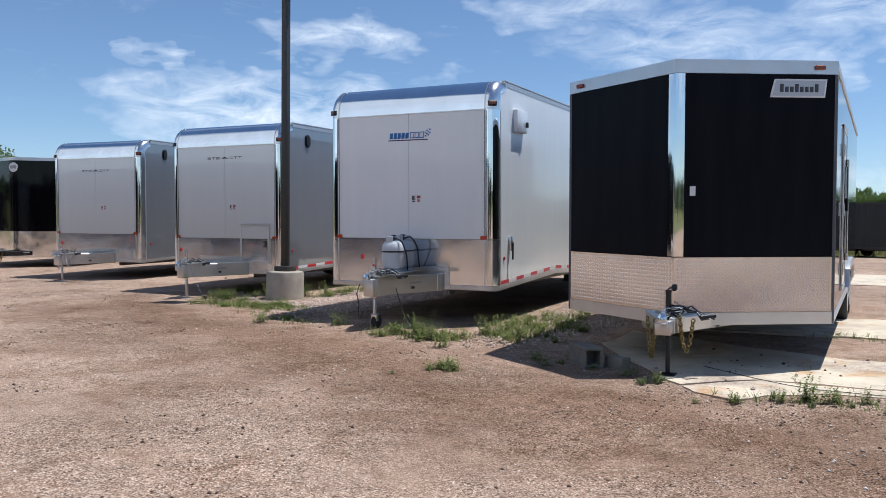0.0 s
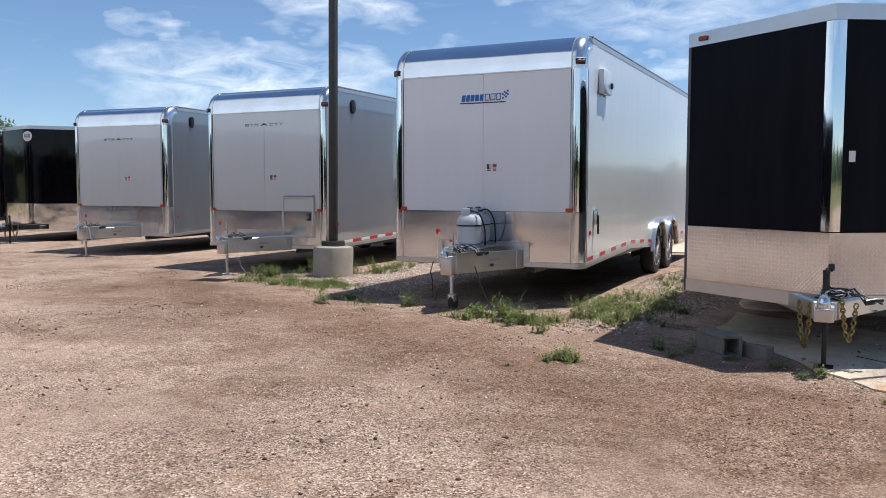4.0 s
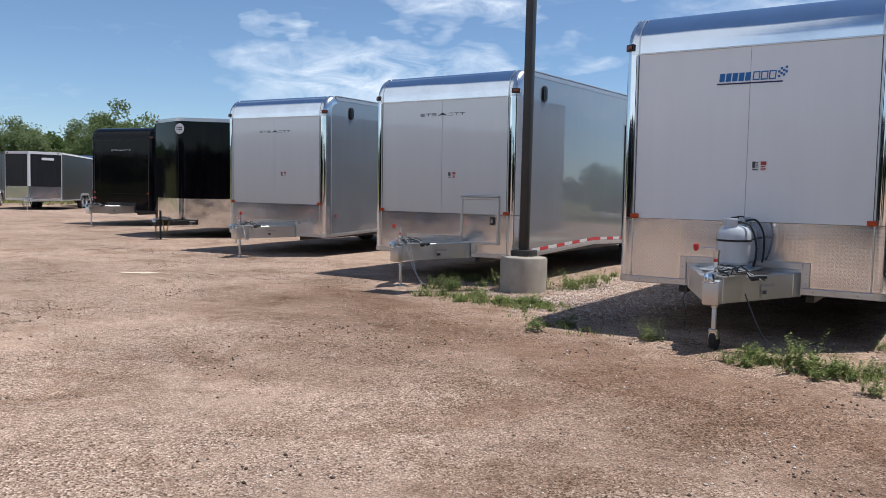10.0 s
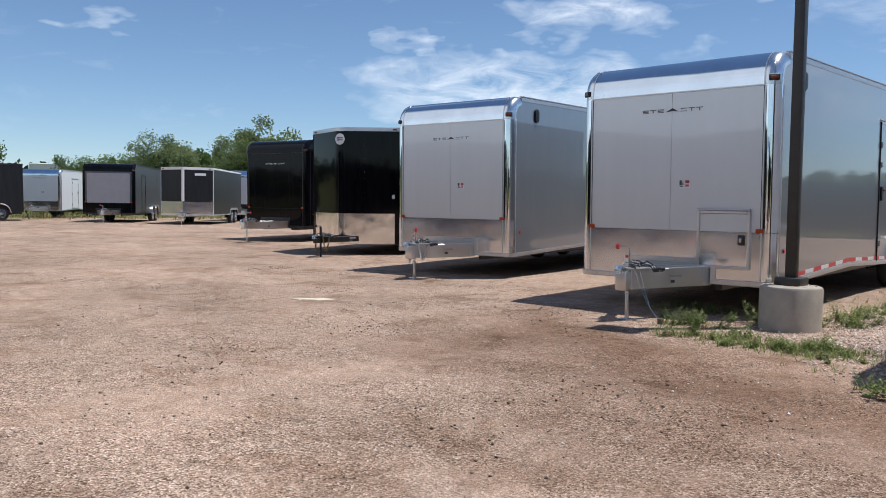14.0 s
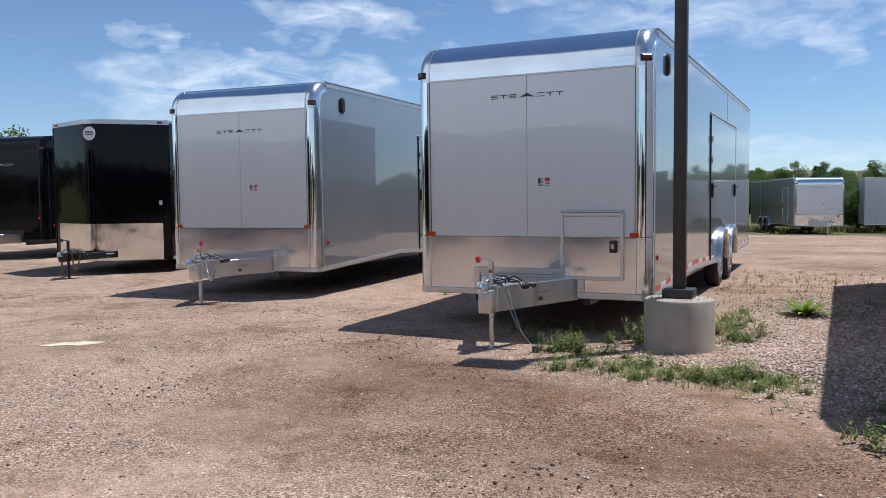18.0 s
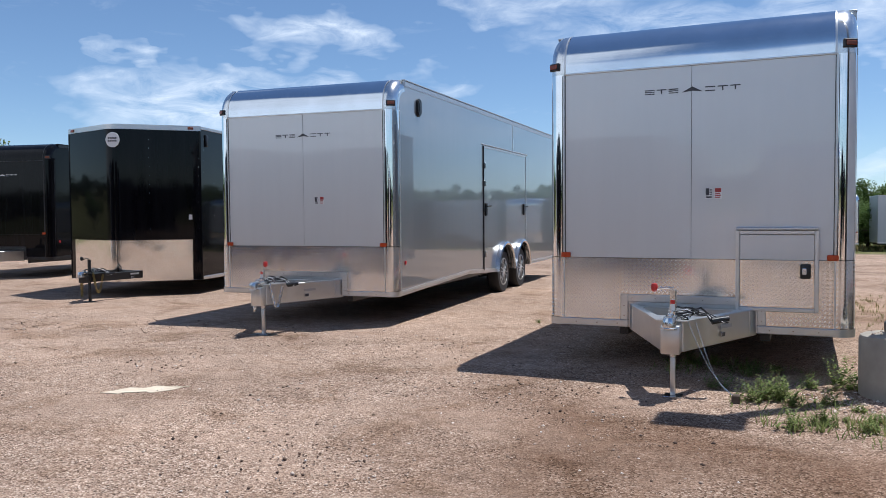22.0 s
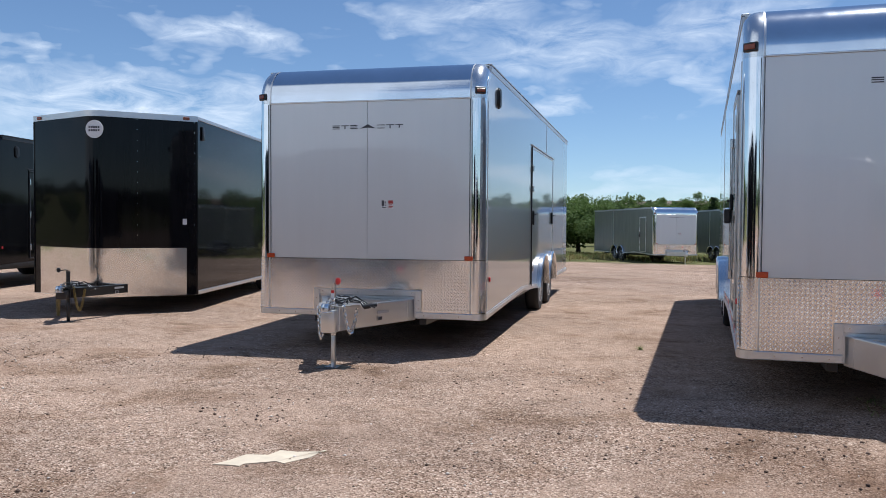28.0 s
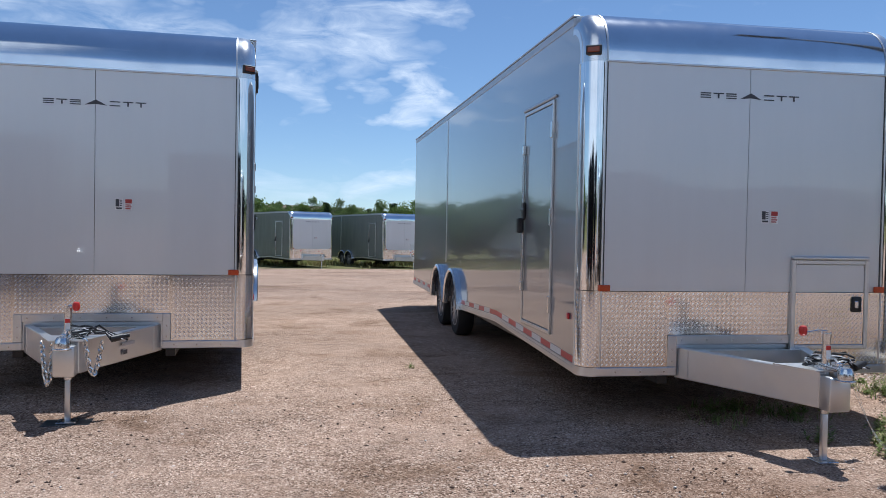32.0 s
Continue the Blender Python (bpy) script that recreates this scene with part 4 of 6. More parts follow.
        part("side_marker", boxm(*sorted((s * hw, s * (hw + 0.018))), rc + 0.17, rc + 0.21, zb + 0.40, zb + 0.45, 0.006), REFRED, t, "red side marker")
        if strip:
            tape(t, s, s * (hw + 0.001), [(rc + 0.08, zb + 0.075), (bend, zb + 0.162), (wheels[0] - 0.45, zb + 0.09)])
            tape(t, s, s * (hw + 0.001), [(wheels[1] + 0.5, zb + 0.09), (L - 0.05, zb + 0.09)])
        # wheels
        bm = bmesh.new()
        box(bm, *sorted((s * (hw - 0.29), s * (hw - 0.32))), wheels[0] - 0.52, wheels[1] + 0.52, 0.30, 0.90)
        box(bm, *sorted((s * (hw - 0.04), s * (hw - 0.29))), wheels[0] - 0.52, wheels[1] + 0.52, 0.88, 0.90)
        for wy in (wheels[0] - 0.52, wheels[1] + 0.50):
            box(bm, *sorted((s * (hw - 0.04), s * (hw - 0.29))), wy, wy + 0.02, 0.45, 0.879)
        part("wheel_well", bm, BLACKSTEEL, t)
        for wy in wheels:
            wheel(t, s * (hw - 0.105), wy, s, 0.385)
            fender(t, s * hw, wy, s, 0.50, 0.40)
    # roof, rear, floor
    part("roof", boxm(-hw + 0.02, hw - 0.02, R, L, zt - 0.04, zt), ALU if not dark else BLACK_GLOSS, t)
    part("rear_wall", boxm(-hw + 0.03, hw - 0.03, L - 0.03, L, zb + 0.06, zt - 0.041), skin, t)
    part("floor_pan", boxm(-hw + 0.04, hw - 0.04, 0.10, L - 0.03, zb + 0.02, zb + 0.09), BLACKSTEEL, t)
    for k in range(2):
        s = -1 if k == 0 else 1
        part("frame_rail", boxm(*sorted((s * 0.58, s * 0.66)), 0.1, L - 0.1, zb - 0.08, zb + 0.018), BLACKSTEEL, t)
    # rounded front roof edge
    bm = bmesh.new()
    arc = [(R - R * math.cos(q), zt - R + R * math.sin(q)) for q in (math.pi / 2 * k / 24 for k in range(25))]
    arc = [(0.0, zt - R - 0.072)] + arc
    cols = np.linspace(-hw + rc + 0.035, hw - rc - 0.035, 15)
    sheet(bm, [[(cx, a + 0.0015 * math.sin(cx * 5.1 + 8 * b), b) for a, b in arc] for cx in cols])
    part("roof_cap", bm, cap, t, "polished rounded front roof edge" if not dark else "gloss black rounded front roof edge")
    part("cap_lip", boxm(-hw + rc + 0.03, hw - rc - 0.03, -0.010, 0.012, zt - R - 0.082, zt - R - 0.066, 0.004), rail, t)
    # front panels with a centre seam
    px, pz0, pz1 = hw - rc - 0.03, zb + ph + 0.002, zt - R - 0.08
    for a, b in ((-px, -0.002), (0.002, px)):
        part("front_panel", boxm(a, b, 0.0, 0.025, pz0, pz1), front_skin, t, "smooth painted front panel", smooth=0)
    part("panel_backing", boxm(-px, px, 0.026, 0.035, zb + 0.07, pz1), BLACKSTEEL, t)
    # lower tread plate around the drawbar
    for a, b, z0 in ((-px, -0.632, zb + 0.07), (-0.632, 0.632, zb + 0.312), (0.632, px, zb + 0.07)):
        tp = part("tread_panel", boxm(a, b, -0.003, 0.024, z0, zb + ph - 0.002), tread, t, "bright diamond tread plate" if not dark else "", smooth=0)
        if not dark and not far:
            lug_plate(tp, "tread_pattern", a, b, z0, zb + ph - 0.004, lambda u, z, o: (u, -0.003 - o, z), tread)
    for s in (-1, 1):
        part("lower_front_trim", boxm(*sorted((s * 0.56, s * (hw - 0.10))), -0.014, 0.03, zb, zb + 0.068, 0.006), rail, t)
        part("drawbar_trim", boxm(*sorted((s * 0.562, s * 0.63)), -0.012, 0.03, zb + 0.07, zb + 0.31, 0.004), rail, t)
        bm = bmesh.new()
        ring = [(s * (hw - rc + (rc + 0.014) * math.sin(q)), rc - (rc + 0.014) * math.cos(q)) for q in (math.pi / 2 * k / 10 for k in range(11))]
        sheet(bm, [[(a, b, z) for a, b in ring] for z in (zb, zb + 0.068)])
        part("corner_trim", bm, rail, t)
    part("drawbar_trim", boxm(-0.562, 0.562, -0.012, 0.03, zb + 0.24, zb + 0.31, 0.004), rail, t)
    part("drawbar_back", boxm(-0.56, 0.56, 0.012, 0.03, zb, zb + 0.239), rail, t)
    if not far:
        bm = bmesh.new()
        bolt_row(bm, [(bx_, -0.012, zb + 0.275) for bx_ in np.linspace(-0.52, 0.52, 6)] + [(s * 0.596, -0.012, zb + z) for s in (-1, 1) for z in (0.11, 0.2)])
        bolt_row(bm, [(s * bx_, -0.014, zb + 0.034) for s in (-1, 1) for bx_ in (0.66, 0.85, 1.05)])
        tagged(part("rivets", bm, ZINC, t), kind="stuff")
    gz = ground_z(x, y - reach) - ground_z(x, y) + reach * rise(x, y)
    tongue(t, reach, zb + 0.215, 0.555, 0.235, black=False, foot=foot, gz=gz, crank=crank, chains=chains)
    if mark == "bars":
        brand_bars(t, -0.0, zb + mark_z, INK if not dark else STICKER)
    if not dark:
        decals(t, decal[0], zb + decal[1])
    if hatch:
        x0, x1, z0, z1 = 0.38, 1.045, zb + 0.20, zb + 0.90
        hd = part("front_hatch", boxm(x0 + 0.035, x1 - 0.035, -0.022, -0.001, zb + ph + 0.002, z1 - 0.035, 0.004), front_skin, t, "hinged front access hatch")
        part("hatch_plate", boxm(x0 + 0.035, x1 - 0.035, -0.024, -0.001, z0 + 0.035, zb + ph, 0.003), tread, hd, "", smooth=0)
        lug_plate(hd, "tread_pattern", x0 + 0.035, x1 - 0.035, z0 + 0.035, zb + ph, lambda u, z, o: (u, -0.024 - o, z), tread)
        for r in ((x0, x0 + 0.034, z0, z1), (x1 - 0.034, x1, z0, z1), (x0 + 0.034, x1 - 0.034, z0, z0 + 0.034), (x0 + 0.034, x1 - 0.034, z1 - 0.034, z1)):
            part("hatch_frame", boxm(r[0], r[1], -0.034, -0.001, r[2], r[3], 0.005), ALU, hd)
        part("hatch_hinge", boxm(x0, x1, -0.045, -0.001, z1 + 0.002, z1 + 0.028, 0.008), ALU, hd)
        lt = part("hatch_latch", boxm(x1 - 0.145, x1 - 0.062, -0.040, -0.022, zb + 0.49, zb + 0.615, 0.012, 2), BLACK, hd, "black paddle latch")
        part("latch_paddle", boxm(x1 - 0.128, x1 - 0.095, -0.048, -0.040, zb + 0.525, zb + 0.58, 0.004), ZINC, lt)
    if vent:
        for s in ((1,) if vent == "right" else (-1, 1)):
            bm = bmesh.new()
            oval = [(0.80 + 0.072 * math.cos(q), zt - 0.31 + (0.05 if math.sin(q) > 0 else -0.05) + 0.072 * math.sin(q)) for q in (2 * math.pi * (k + 0.5) / 20 for k in range(20))]
            prism(bm, oval, "x", *sorted((s * hw, s * (hw + 0.032))))
            bmesh.ops.bevel(bm, geom=[e for e in bm.edges if abs(e.verts[0].co.x) > hw + 0.03 and abs(e.verts[1].co.x) > hw + 0.03], offset=0.014, segments=2, affect="EDGES")
            v = part("side_vent", bm, BLACK, t, "black oval side vent")
            part("vent_slot", boxm(*sorted((s * (hw + 0.030), s * (hw + 0.037))), 0.775, 0.825, zt - 0.37, zt - 0.25, 0.002), BLACKSTEEL, v)
    if left_door:
        side_door(t, -1, -hw, *left_door, skin, lock=True)
    if right_door:
        side_door(t, 1, hw, *right_door, skin, rim=rail if dark else None)
    if escape:
        y0, y1, z0, z1 = escape
        lo, hi = hw + 0.001, hw + 0.010
        ed = part("escape_door", boxm(lo, hi, y0 + 0.02, y1 - 0.02, 0.86, z1 - 0.02, 0.003), skin, t, "wide flush escape door over the wheels")
        for yy in (y0, y1 - 0.028):
            part("door_frame", boxm(hw, hw + 0.016, yy, yy + 0.028, z0, z1, 0.003), BLACK if yy == y0 else ALU, t)
        part("door_frame", boxm(hw, hw + 0.016, y0 + 0.028, y1 - 0.028, z1 - 0.028, z1, 0.003), ALU, t)
        part("drip_cap", boxm(hw, hw + 0.018, y0 - 0.06, y1 + 0.10, z1 + 0.012, z1 + 0.034, 0.006), SATIN, t)
        for yy, dz in ((y0 + 0.10, 0.0), (y1 - 0.22, 0.0)):
            part("latch", boxm(hi, hi + 0.03, yy - 0.045, yy + 0.045, 1.40, 1.62, 0.012), BLACK, ed, "black door latch")
            bm = bmesh.new()
            tube(bm, [(hi + 0.03, yy, 1.56), (hi + 0.05, yy + 0.16, 1.57)], 0.012, 8)
            part("door_handle", bm, BLACK, ed)
        for z in (0.75, 1.95, 2.25):
            part("bar_keeper", boxm(hi, hi + 0.026, y0 + 0.035, y0 + 0.07, z - 0.05, z + 0.05, 0.008), ZINC, ed)
    return t


def v_trailer(name, x, y, yaw, label, group, skin, side_skin, L=7.5, W=2.60, zb=0.44, H=2.5, nose=0.83, top=0.13, trim=None, peak_trim=True, plate_h=0.62, rail_h=0.09,
              badge=None, black_gear=True, reach=1.35, round_peak=False, wheels=(4.2, 5.1), rail_mat=None, panel_door=None, plate_mat=None, rivets=False, edge=None, soft_r=0.30):
    """Enclosed trailer with a wedge nose: the wedge's corners at y = 0, its tip at y = -nose."""
    t = thing(name, park(x, y, yaw), label, "trailer", group)
    hw, zt = W / 2, zb + H
    trim = trim or ALU
    rail_mat = rail_mat or ALU

    def plan(off):
        """The nose outline from the left corner to the right one, pushed out by off."""
        if round_peak:
            a = math.atan2(nose, hw)
            pts = [(-hw - off, 0.0)]
            cy = -nose + soft_r * 0.55
            for k in range(13):
                q = -math.pi / 2 + (k / 12 - 0.5) * 2 * a
                pts.append(((soft_r + off) * math.cos(q), cy + (soft_r + off) * math.sin(q) + soft_r * 0.45))
            pts.append((hw + off, 0.0))
            return pts
        return [(-hw - off, 0.0), (0.0, -nose - off * 1.2), (hw + off, 0.0)]

    def band(nm, off, z0, z1, mat, lbl="", halves=False, lugs=False, short=0.0, deep=0.03):
        out, inn = plan(off), plan(off - deep)
        if short:
            for run in (out, inn):
                for end, nxt in ((0, 1), (-1, -2)):
                    run[end] = tuple(a + (b - a) * short for a, b in zip(run[end], run[nxt]))
        mid = len(out) // 2
        for i0, i1 in (((0, mid), (mid, len(out) - 1)) if halves else ((0, len(out) - 1),)):
            bm = bmesh.new()
            o, n = out[i0:i1 + 1], inn[i0:i1 + 1]
            sheet(bm, [[(*p, z) for p in q] for q, z in ((n, z0), (o, z0), (o, z1), (n, z1))])
            pt = part(nm, bm, mat, t, lbl)
            if lugs:
                p, q = Vector(o[0]), Vector(o[-1])
                d, ln = (q - p).normalized(), (q - p).length
                nx, ny = d.y, -d.x

                def flat(u, z, h, p=p, d=d, nx=nx, ny=ny):
                    return (p.x + d.x * u + nx * h, p.y + d.y * u + ny * h, z)
                lug_plate(pt, "tread_pattern", 0.0, ln, z0, z1, flat, mat)

    band("nose_panel", 0.0, zb + rail_h + (0.0 if round_peak else plate_h), zt - top, skin, "black painted nose panel", True)
    band("tread_panel", 0.004, zb + rail_h, zb + rail_h + plate_h - 0.003, plate_mat or TREAD, "bright diamond tread plate", True, not round_peak, 0.12 if round_peak else 0.0, 0.003 if round_peak else 0.03)
    band("lower_rail", 0.012, zb, zb + rail_h - 0.003, rail_mat, "", True)
    band("top_trim", 0.012, zt - top + 0.003, zt, trim, "pale aluminium top trim", True)
    outline = plan(-0.02)
    for nm, z0, z1, mt in (("roof", zt - 0.03, zt + 0.004, ALU), ("floor_pan", zb + 0.01, zb + 0.06, BLACKSTEEL)):
        bm = bmesh.new()
        prism(bm, outline + [(hw - 0.02, L), (-hw + 0.02, L)], "z", z0, z1)
        part(nm, bm, mt, t)
    for s in (-1, 1):
        bm = bmesh.new()
        a0, a1, zl = wheels[0] - 0.40, wheels[1] + 0.40, zb + 0.065
        prism(bm, [(0.0, zl), (a0 - 0.06, zl), (a0, 0.72), (a0 + 0.12, 0.80), (a1 - 0.12, 0.80), (a1, 0.72), (a1 + 0.06, zl), (L, zl), (L, zt - top * 0.63), (0.0, zt - top * 0.63)], "x", *sorted((s * (hw - 0.03), s * hw)))
        part("side_wall", bm, side_skin, t, "sheet metal side wall", smooth=0)
        part("roof_rail", boxm(*sorted((s * (hw - 0.03), s * (hw + 0.012))), 0.0, L + 0.01, zt - top * 0.62, zt, 0.006), SATIN if trim is ALU else trim, t)
        for b0, b1 in ((0.0, a0 - 0.06), (a1 + 0.06, L)):
            part("lower_trim", boxm(*sorted((s * (hw - 0.03), s * (hw + 0.010))), b0, b1, zb, zb + 0.062, 0.006), rail_mat, t)
        part("corner_edge", boxm(*sorted((s * (hw - 0.02), s * (hw + 0.012))), -0.012, 0.03, zb, zt - top, 0.006), edge or (side_skin if trim is ALU else trim), t)
        part("wheel_well", boxm(*sorted((s * (hw - 0.28), s * (hw - 0.30))), wheels[0] - 0.5, wheels[1] + 0.5, 0.30, 0.85), BLACKSTEEL, t)
        for wy in wheels:
            wheel(t, s * (hw - 0.105), wy, s)
        bm = bmesh.new()
        prism(bm, [(wheels[0] - 0.55, 0.5), (wheels[0] - 0.45, 0.74), (wheels[0] - 0.2, 0.84), (wheels[1] + 0.2, 0.84), (wheels[1] + 0.45, 0.74), (wheels[1] + 0.55, 0.5), (wheels[1] + 0.5, 0.5), (wheels[1] + 0.35, 0.72), (wheels[0] - 0.35, 0.72), (wheels[0] - 0.5, 0.5)], "x", *sorted((s * hw, s * (hw + 0.035))))
        part("fender", bm, ALU, t, "aluminium tandem fender")
        ft = part("marker_light", boxm(-0.05, 0.05, -0.02, 0.0, -0.022, 0.022, 0.008), DARK_AMBER, t, "smoked amber marker light")
        u = Vector((s * hw, nose, 0)).normalized()
        ft.matrix_basis = Matrix.Translation((s * (hw - 0.14), -nose * 0.14 / hw - 0.014, zt - top / 2)) @ Matrix.Rotation(math.atan2(u.y, u.x) if s > 0 else math.atan2(-u.y, -u.x), 4, "Z")
    part("rear_wall", boxm(-hw + 0.03, hw - 0.03, L - 0.03, L, zb + 0.06, zt - 0.03), side_skin, t)
    if peak_trim:
        bm = bmesh.new()
        w = 0.075
        d = w * nose / hw
        sheet(bm, [[(-w, -nose + d - 0.014, z), (-0.03, -nose + 0.010, z), (0.0, -nose - 0.012, z), (0.03, -nose + 0.010, z), (w, -nose + d - 0.014, z)] for z in (zb + rail_h + plate_h + 0.006, zt - top)])
        part("peak_trim", bm, CHROME if trim is ALU else trim, t, "polished nose edge trim")
    if rivets:
        bm = bmesh.new()
        for s in (-1, 1):
            for yy in np.arange(0.12, min(L, 5.0), 0.40):
                for z in np.arange(zb + 0.18, zt - top - 0.1, 0.20):
                    tube(bm, [(s * hw, yy, z), (s * (hw + 0.004), yy, z)], 0.007, 5)
        out = plan(0.0)
        a, b = Vector(out[-2]), Vector(out[-1])
        for q in (0.35, 0.97):
            c = a.lerp(b, q)
            for z in np.arange(zb + plate_h + 0.2, zt - top, 0.16):
                tube(bm, [(c.x, c.y, z), (c.x + 0.002, c.y - 0.005, z)], 0.006, 5)
        tagged(part("rivets", bm, ZINC, t), kind="stuff")
    if rivets:
        for s in (-1, 1):
            v = part("side_vent", boxm(*sorted((s * hw, s * (hw + 0.03))), 0.18, 0.27, zt - 0.36, zt - 0.14, 0.015, 2), BLACK, t, "black side vent")
    if panel_door:
        side_door(t, 1, hw, *panel_door, 0.62, 2.45, side_skin)
    return t


def face_pose(x, y, z, nx, ny):
    """A pose whose -y looks along (nx, ny): for flat things on a slanting face."""
    return Matrix.Translation((x, y, z)) @ Matrix.Rotation(math.atan2(nx, -ny), 4, "Z")

ROW = "trailers parked in the front row"
BACK = "trailers parked across the lot"

# white trailer with gas bottles
white = round_trailer("enclosed_trailer", -5.25, 10.03, -1.0, "white enclosed cargo trailer with polished corners and twin gas bottles", ROW, WHITE, strip=True, vent=None, foot="wheel", reach=0.98, crank=(-1.3, 0.3), H=2.82, zb=0.46, ph=0.685, decal=(0.05, 1.185), L=8.6, wheels=(4.45, 5.5), seam=7.2)
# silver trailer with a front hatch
silver_a = round_trailer("enclosed_trailer", -10.24, 12.12, -0.8, "silver enclosed trailer with front hatch and red and white tape", ROW, DARK_SILVER, SILVER, strip=True, hatch=True, mark="bars", left_door=(0.78, 1.70, 0.60, 2.58), escape=(4.1, 7.2, 0.48, 2.60), reach=1.08, crank=(-1, 0.3), L=9.7, zb=0.385, ph=0.645, decal=(0.12, 1.18), H=2.785, mark_z=2.13, W=2.63, wheels=(5.3, 6.5), bend=2.8, seam=6.05)
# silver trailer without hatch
silver_b = round_trailer("enclosed_trailer", -15.37, 13.70, 3.0, "silver enclosed trailer with an escape door over its wheels", ROW, DARK_SILVER, SILVER, mark="bars", escape=(3.66, 6.45, 0.48, 2.58), reach=1.06, chains=0.85, decal=(0.165, 1.20), zb=0.385, ph=0.645, mark_z=2.085, foot="board", crank=(0.4, -0.3), H=2.805, W=2.64, L=9.2, wheels=(4.88, 6.06), bend=2.85, seam=5.5)
black_b = round_trailer("enclosed_trailer", -26.7, 18.1, 10.0, "all black enclosed trailer with rounded front edge", ROW, BLACK_GLOSS, dark=True, mark="bars", reach=1.3, H=2.74, mark_z=1.98, crank=(1, 0.2), right_door=(1.2, 2.1, 0.6, 2.5), wheels=(4.85, 6.0))
# wedge-nosed black trailers
wedge_a = v_trailer("wedge_nose_trailer", -1.24, 8.63, -3.0, "black wedge-nose trailer with a tread plate apron and pale trim", ROW, BLACK_MATTE, BLACK_GLOSS, L=7.4, W=2.62, zb=0.44, H=2.48, nose=0.82, top=0.13, plate_h=0.52, rail_h=0.12, panel_door=(1.6, 2.5), edge=SLATE)
wedge_b = v_trailer("wedge_nose_trailer", -20.66, 16.12, 13.5, "gloss black wedge-nose trailer with a tread plate apron", ROW, BLACK_GLOSS, BLACK_GLOSS, L=6.5, W=2.64, zb=0.27, H=2.80, nose=0.72, top=0.09, plate_h=0.74, rail_h=0.004, round_peak=True, peak_trim=False, rivets=True, rail_mat=ALU, plate_mat=BUFFED)


def drawbar(t, **k):
    tongue(t, **k)


drawbar(wedge_a, reach=1.16, zt=0.55, half=0.60, deep=0.14, black=False, plate=False, gz=ground_z(-1.2, 7.5) - ground_z(-1.2, 8.65) + 0.03, jack_y=-1.04, crank=(0.2, 1.0), dark_jack=True)
drawbar(wedge_b, reach=1.55, zt=0.47, half=0.62, deep=0.13, black=True, plate=True, gz=ground_z(-20.5, 14.6) - ground_z(-20.75, 16.12) + 0.02, jack_y=-1.45, crank=(-1.0, 0.2))

# badge on the wedge nose: a slanted silver plate with plain bars
nose_n = Vector((0.82, -1.31, 0)).normalized()
pl = Vector((0.99, -0.82 + 0.82 * 0.99 / 1.31, 2.66)) + nose_n * 0.010
bm = bmesh.new()
prism(bm, [(-0.275, -0.085), (0.255, -0.085), (0.275, 0.085), (-0.235, 0.085)], "y", -0.006, 0.004)
badge = part("badge", bm, STICKER, wedge_a, "slanted silver and white maker's badge", face_pose(*pl, nose_n.x, nose_n.y))
bm = bmesh.new()
prism(bm, [(-0.255, -0.07), (0.24, -0.07), (0.258, 0.07), (-0.222, 0.07)], "y", -0.009, -0.007)
part("badge_field", bm, BADGE, badge)
bm = bmesh.new()
for k in range(8):
    h = 0.075 if k in (0, 3, 7) else 0.05
    box(bm, -0.185 + k * 0.048, -0.150 + k * 0.048, -0.012, -0.0095, -0.036, -0.036 + h)
part("badge_bars", bm, INK, badge)
pl = Vector((0.14, -0.82 + 0.82 * 0.14 / 1.31, 1.70)) + nose_n * 0.006
part("sticker", boxm(-0.027, 0.027, -0.002, 0.002, -0.045, 0.045), STICKER, wedge_a, "small white warning sticker", face_pose(*pl, nose_n.x, nose_n.y))

# round badge and sticker on the gloss black wedge nose
bm = bmesh.new()
lathe(bm, [(0.10, -0.006), (0.135, -0.004), (0.135, 0.004), (0.10, 0.006)], 28, "z")
disc = part("badge", bm, STICKER, wedge_b, "round white maker's badge", Matrix.Translation((0.03, -0.73, 2.79)) @ Matrix.Rotation(radians(90), 4, "X"))
bm = bmesh.new()
for k in range(5):
    box(bm, -0.085 + k * 0.035, -0.060 + k * 0.035, 0.012, 0.045, 0.0065, 0.009)
    box(bm, -0.085 + k * 0.035, -0.060 + k * 0.035, -0.035, -0.004, 0.0065, 0.009)
part("badge_bars", bm, INK, disc)
nb = Vector((0.72, -1.31, 0)).normalized()
pl = Vector((1.15, -0.72 + 0.72 * 1.15 / 1.31, 1.42)) + nb * 0.03
part("sticker", boxm(-0.03, 0.03, -0.002, 0.002, -0.045, 0.045), STICKER, wedge_b, "small white warning sticker", face_pose(*pl, nb.x, nb.y))
for k, c in enumerate((REFRED, STICKER, STICKER)):
    part("sticker", boxm(1.312, 1.316, 0.10 + k * 0.13, 0.20 + k * 0.13, 0.44, 0.53 + 0.03 * (k == 2)), c, wedge_b, "small sticker")

# white trailer: maker's mark, vent, handle, gas bottles
zw = 0.46
mark = part("maker_mark", boxm(-0.32, 0.30, -0.005, -0.001, 2.500, 2.514), NAVY, white, "blue and white maker's mark of plain blocks")


def mark_block(x0, x1, z0, z1, lean, y0, y1, mat):
    b = bmesh.new()
    part("mark_bar", prism(b, [(x0, z0), (x1, z0), (x1 + lean, z1), (x0 + lean, z1)], "y", y0, y1), mat, mark)


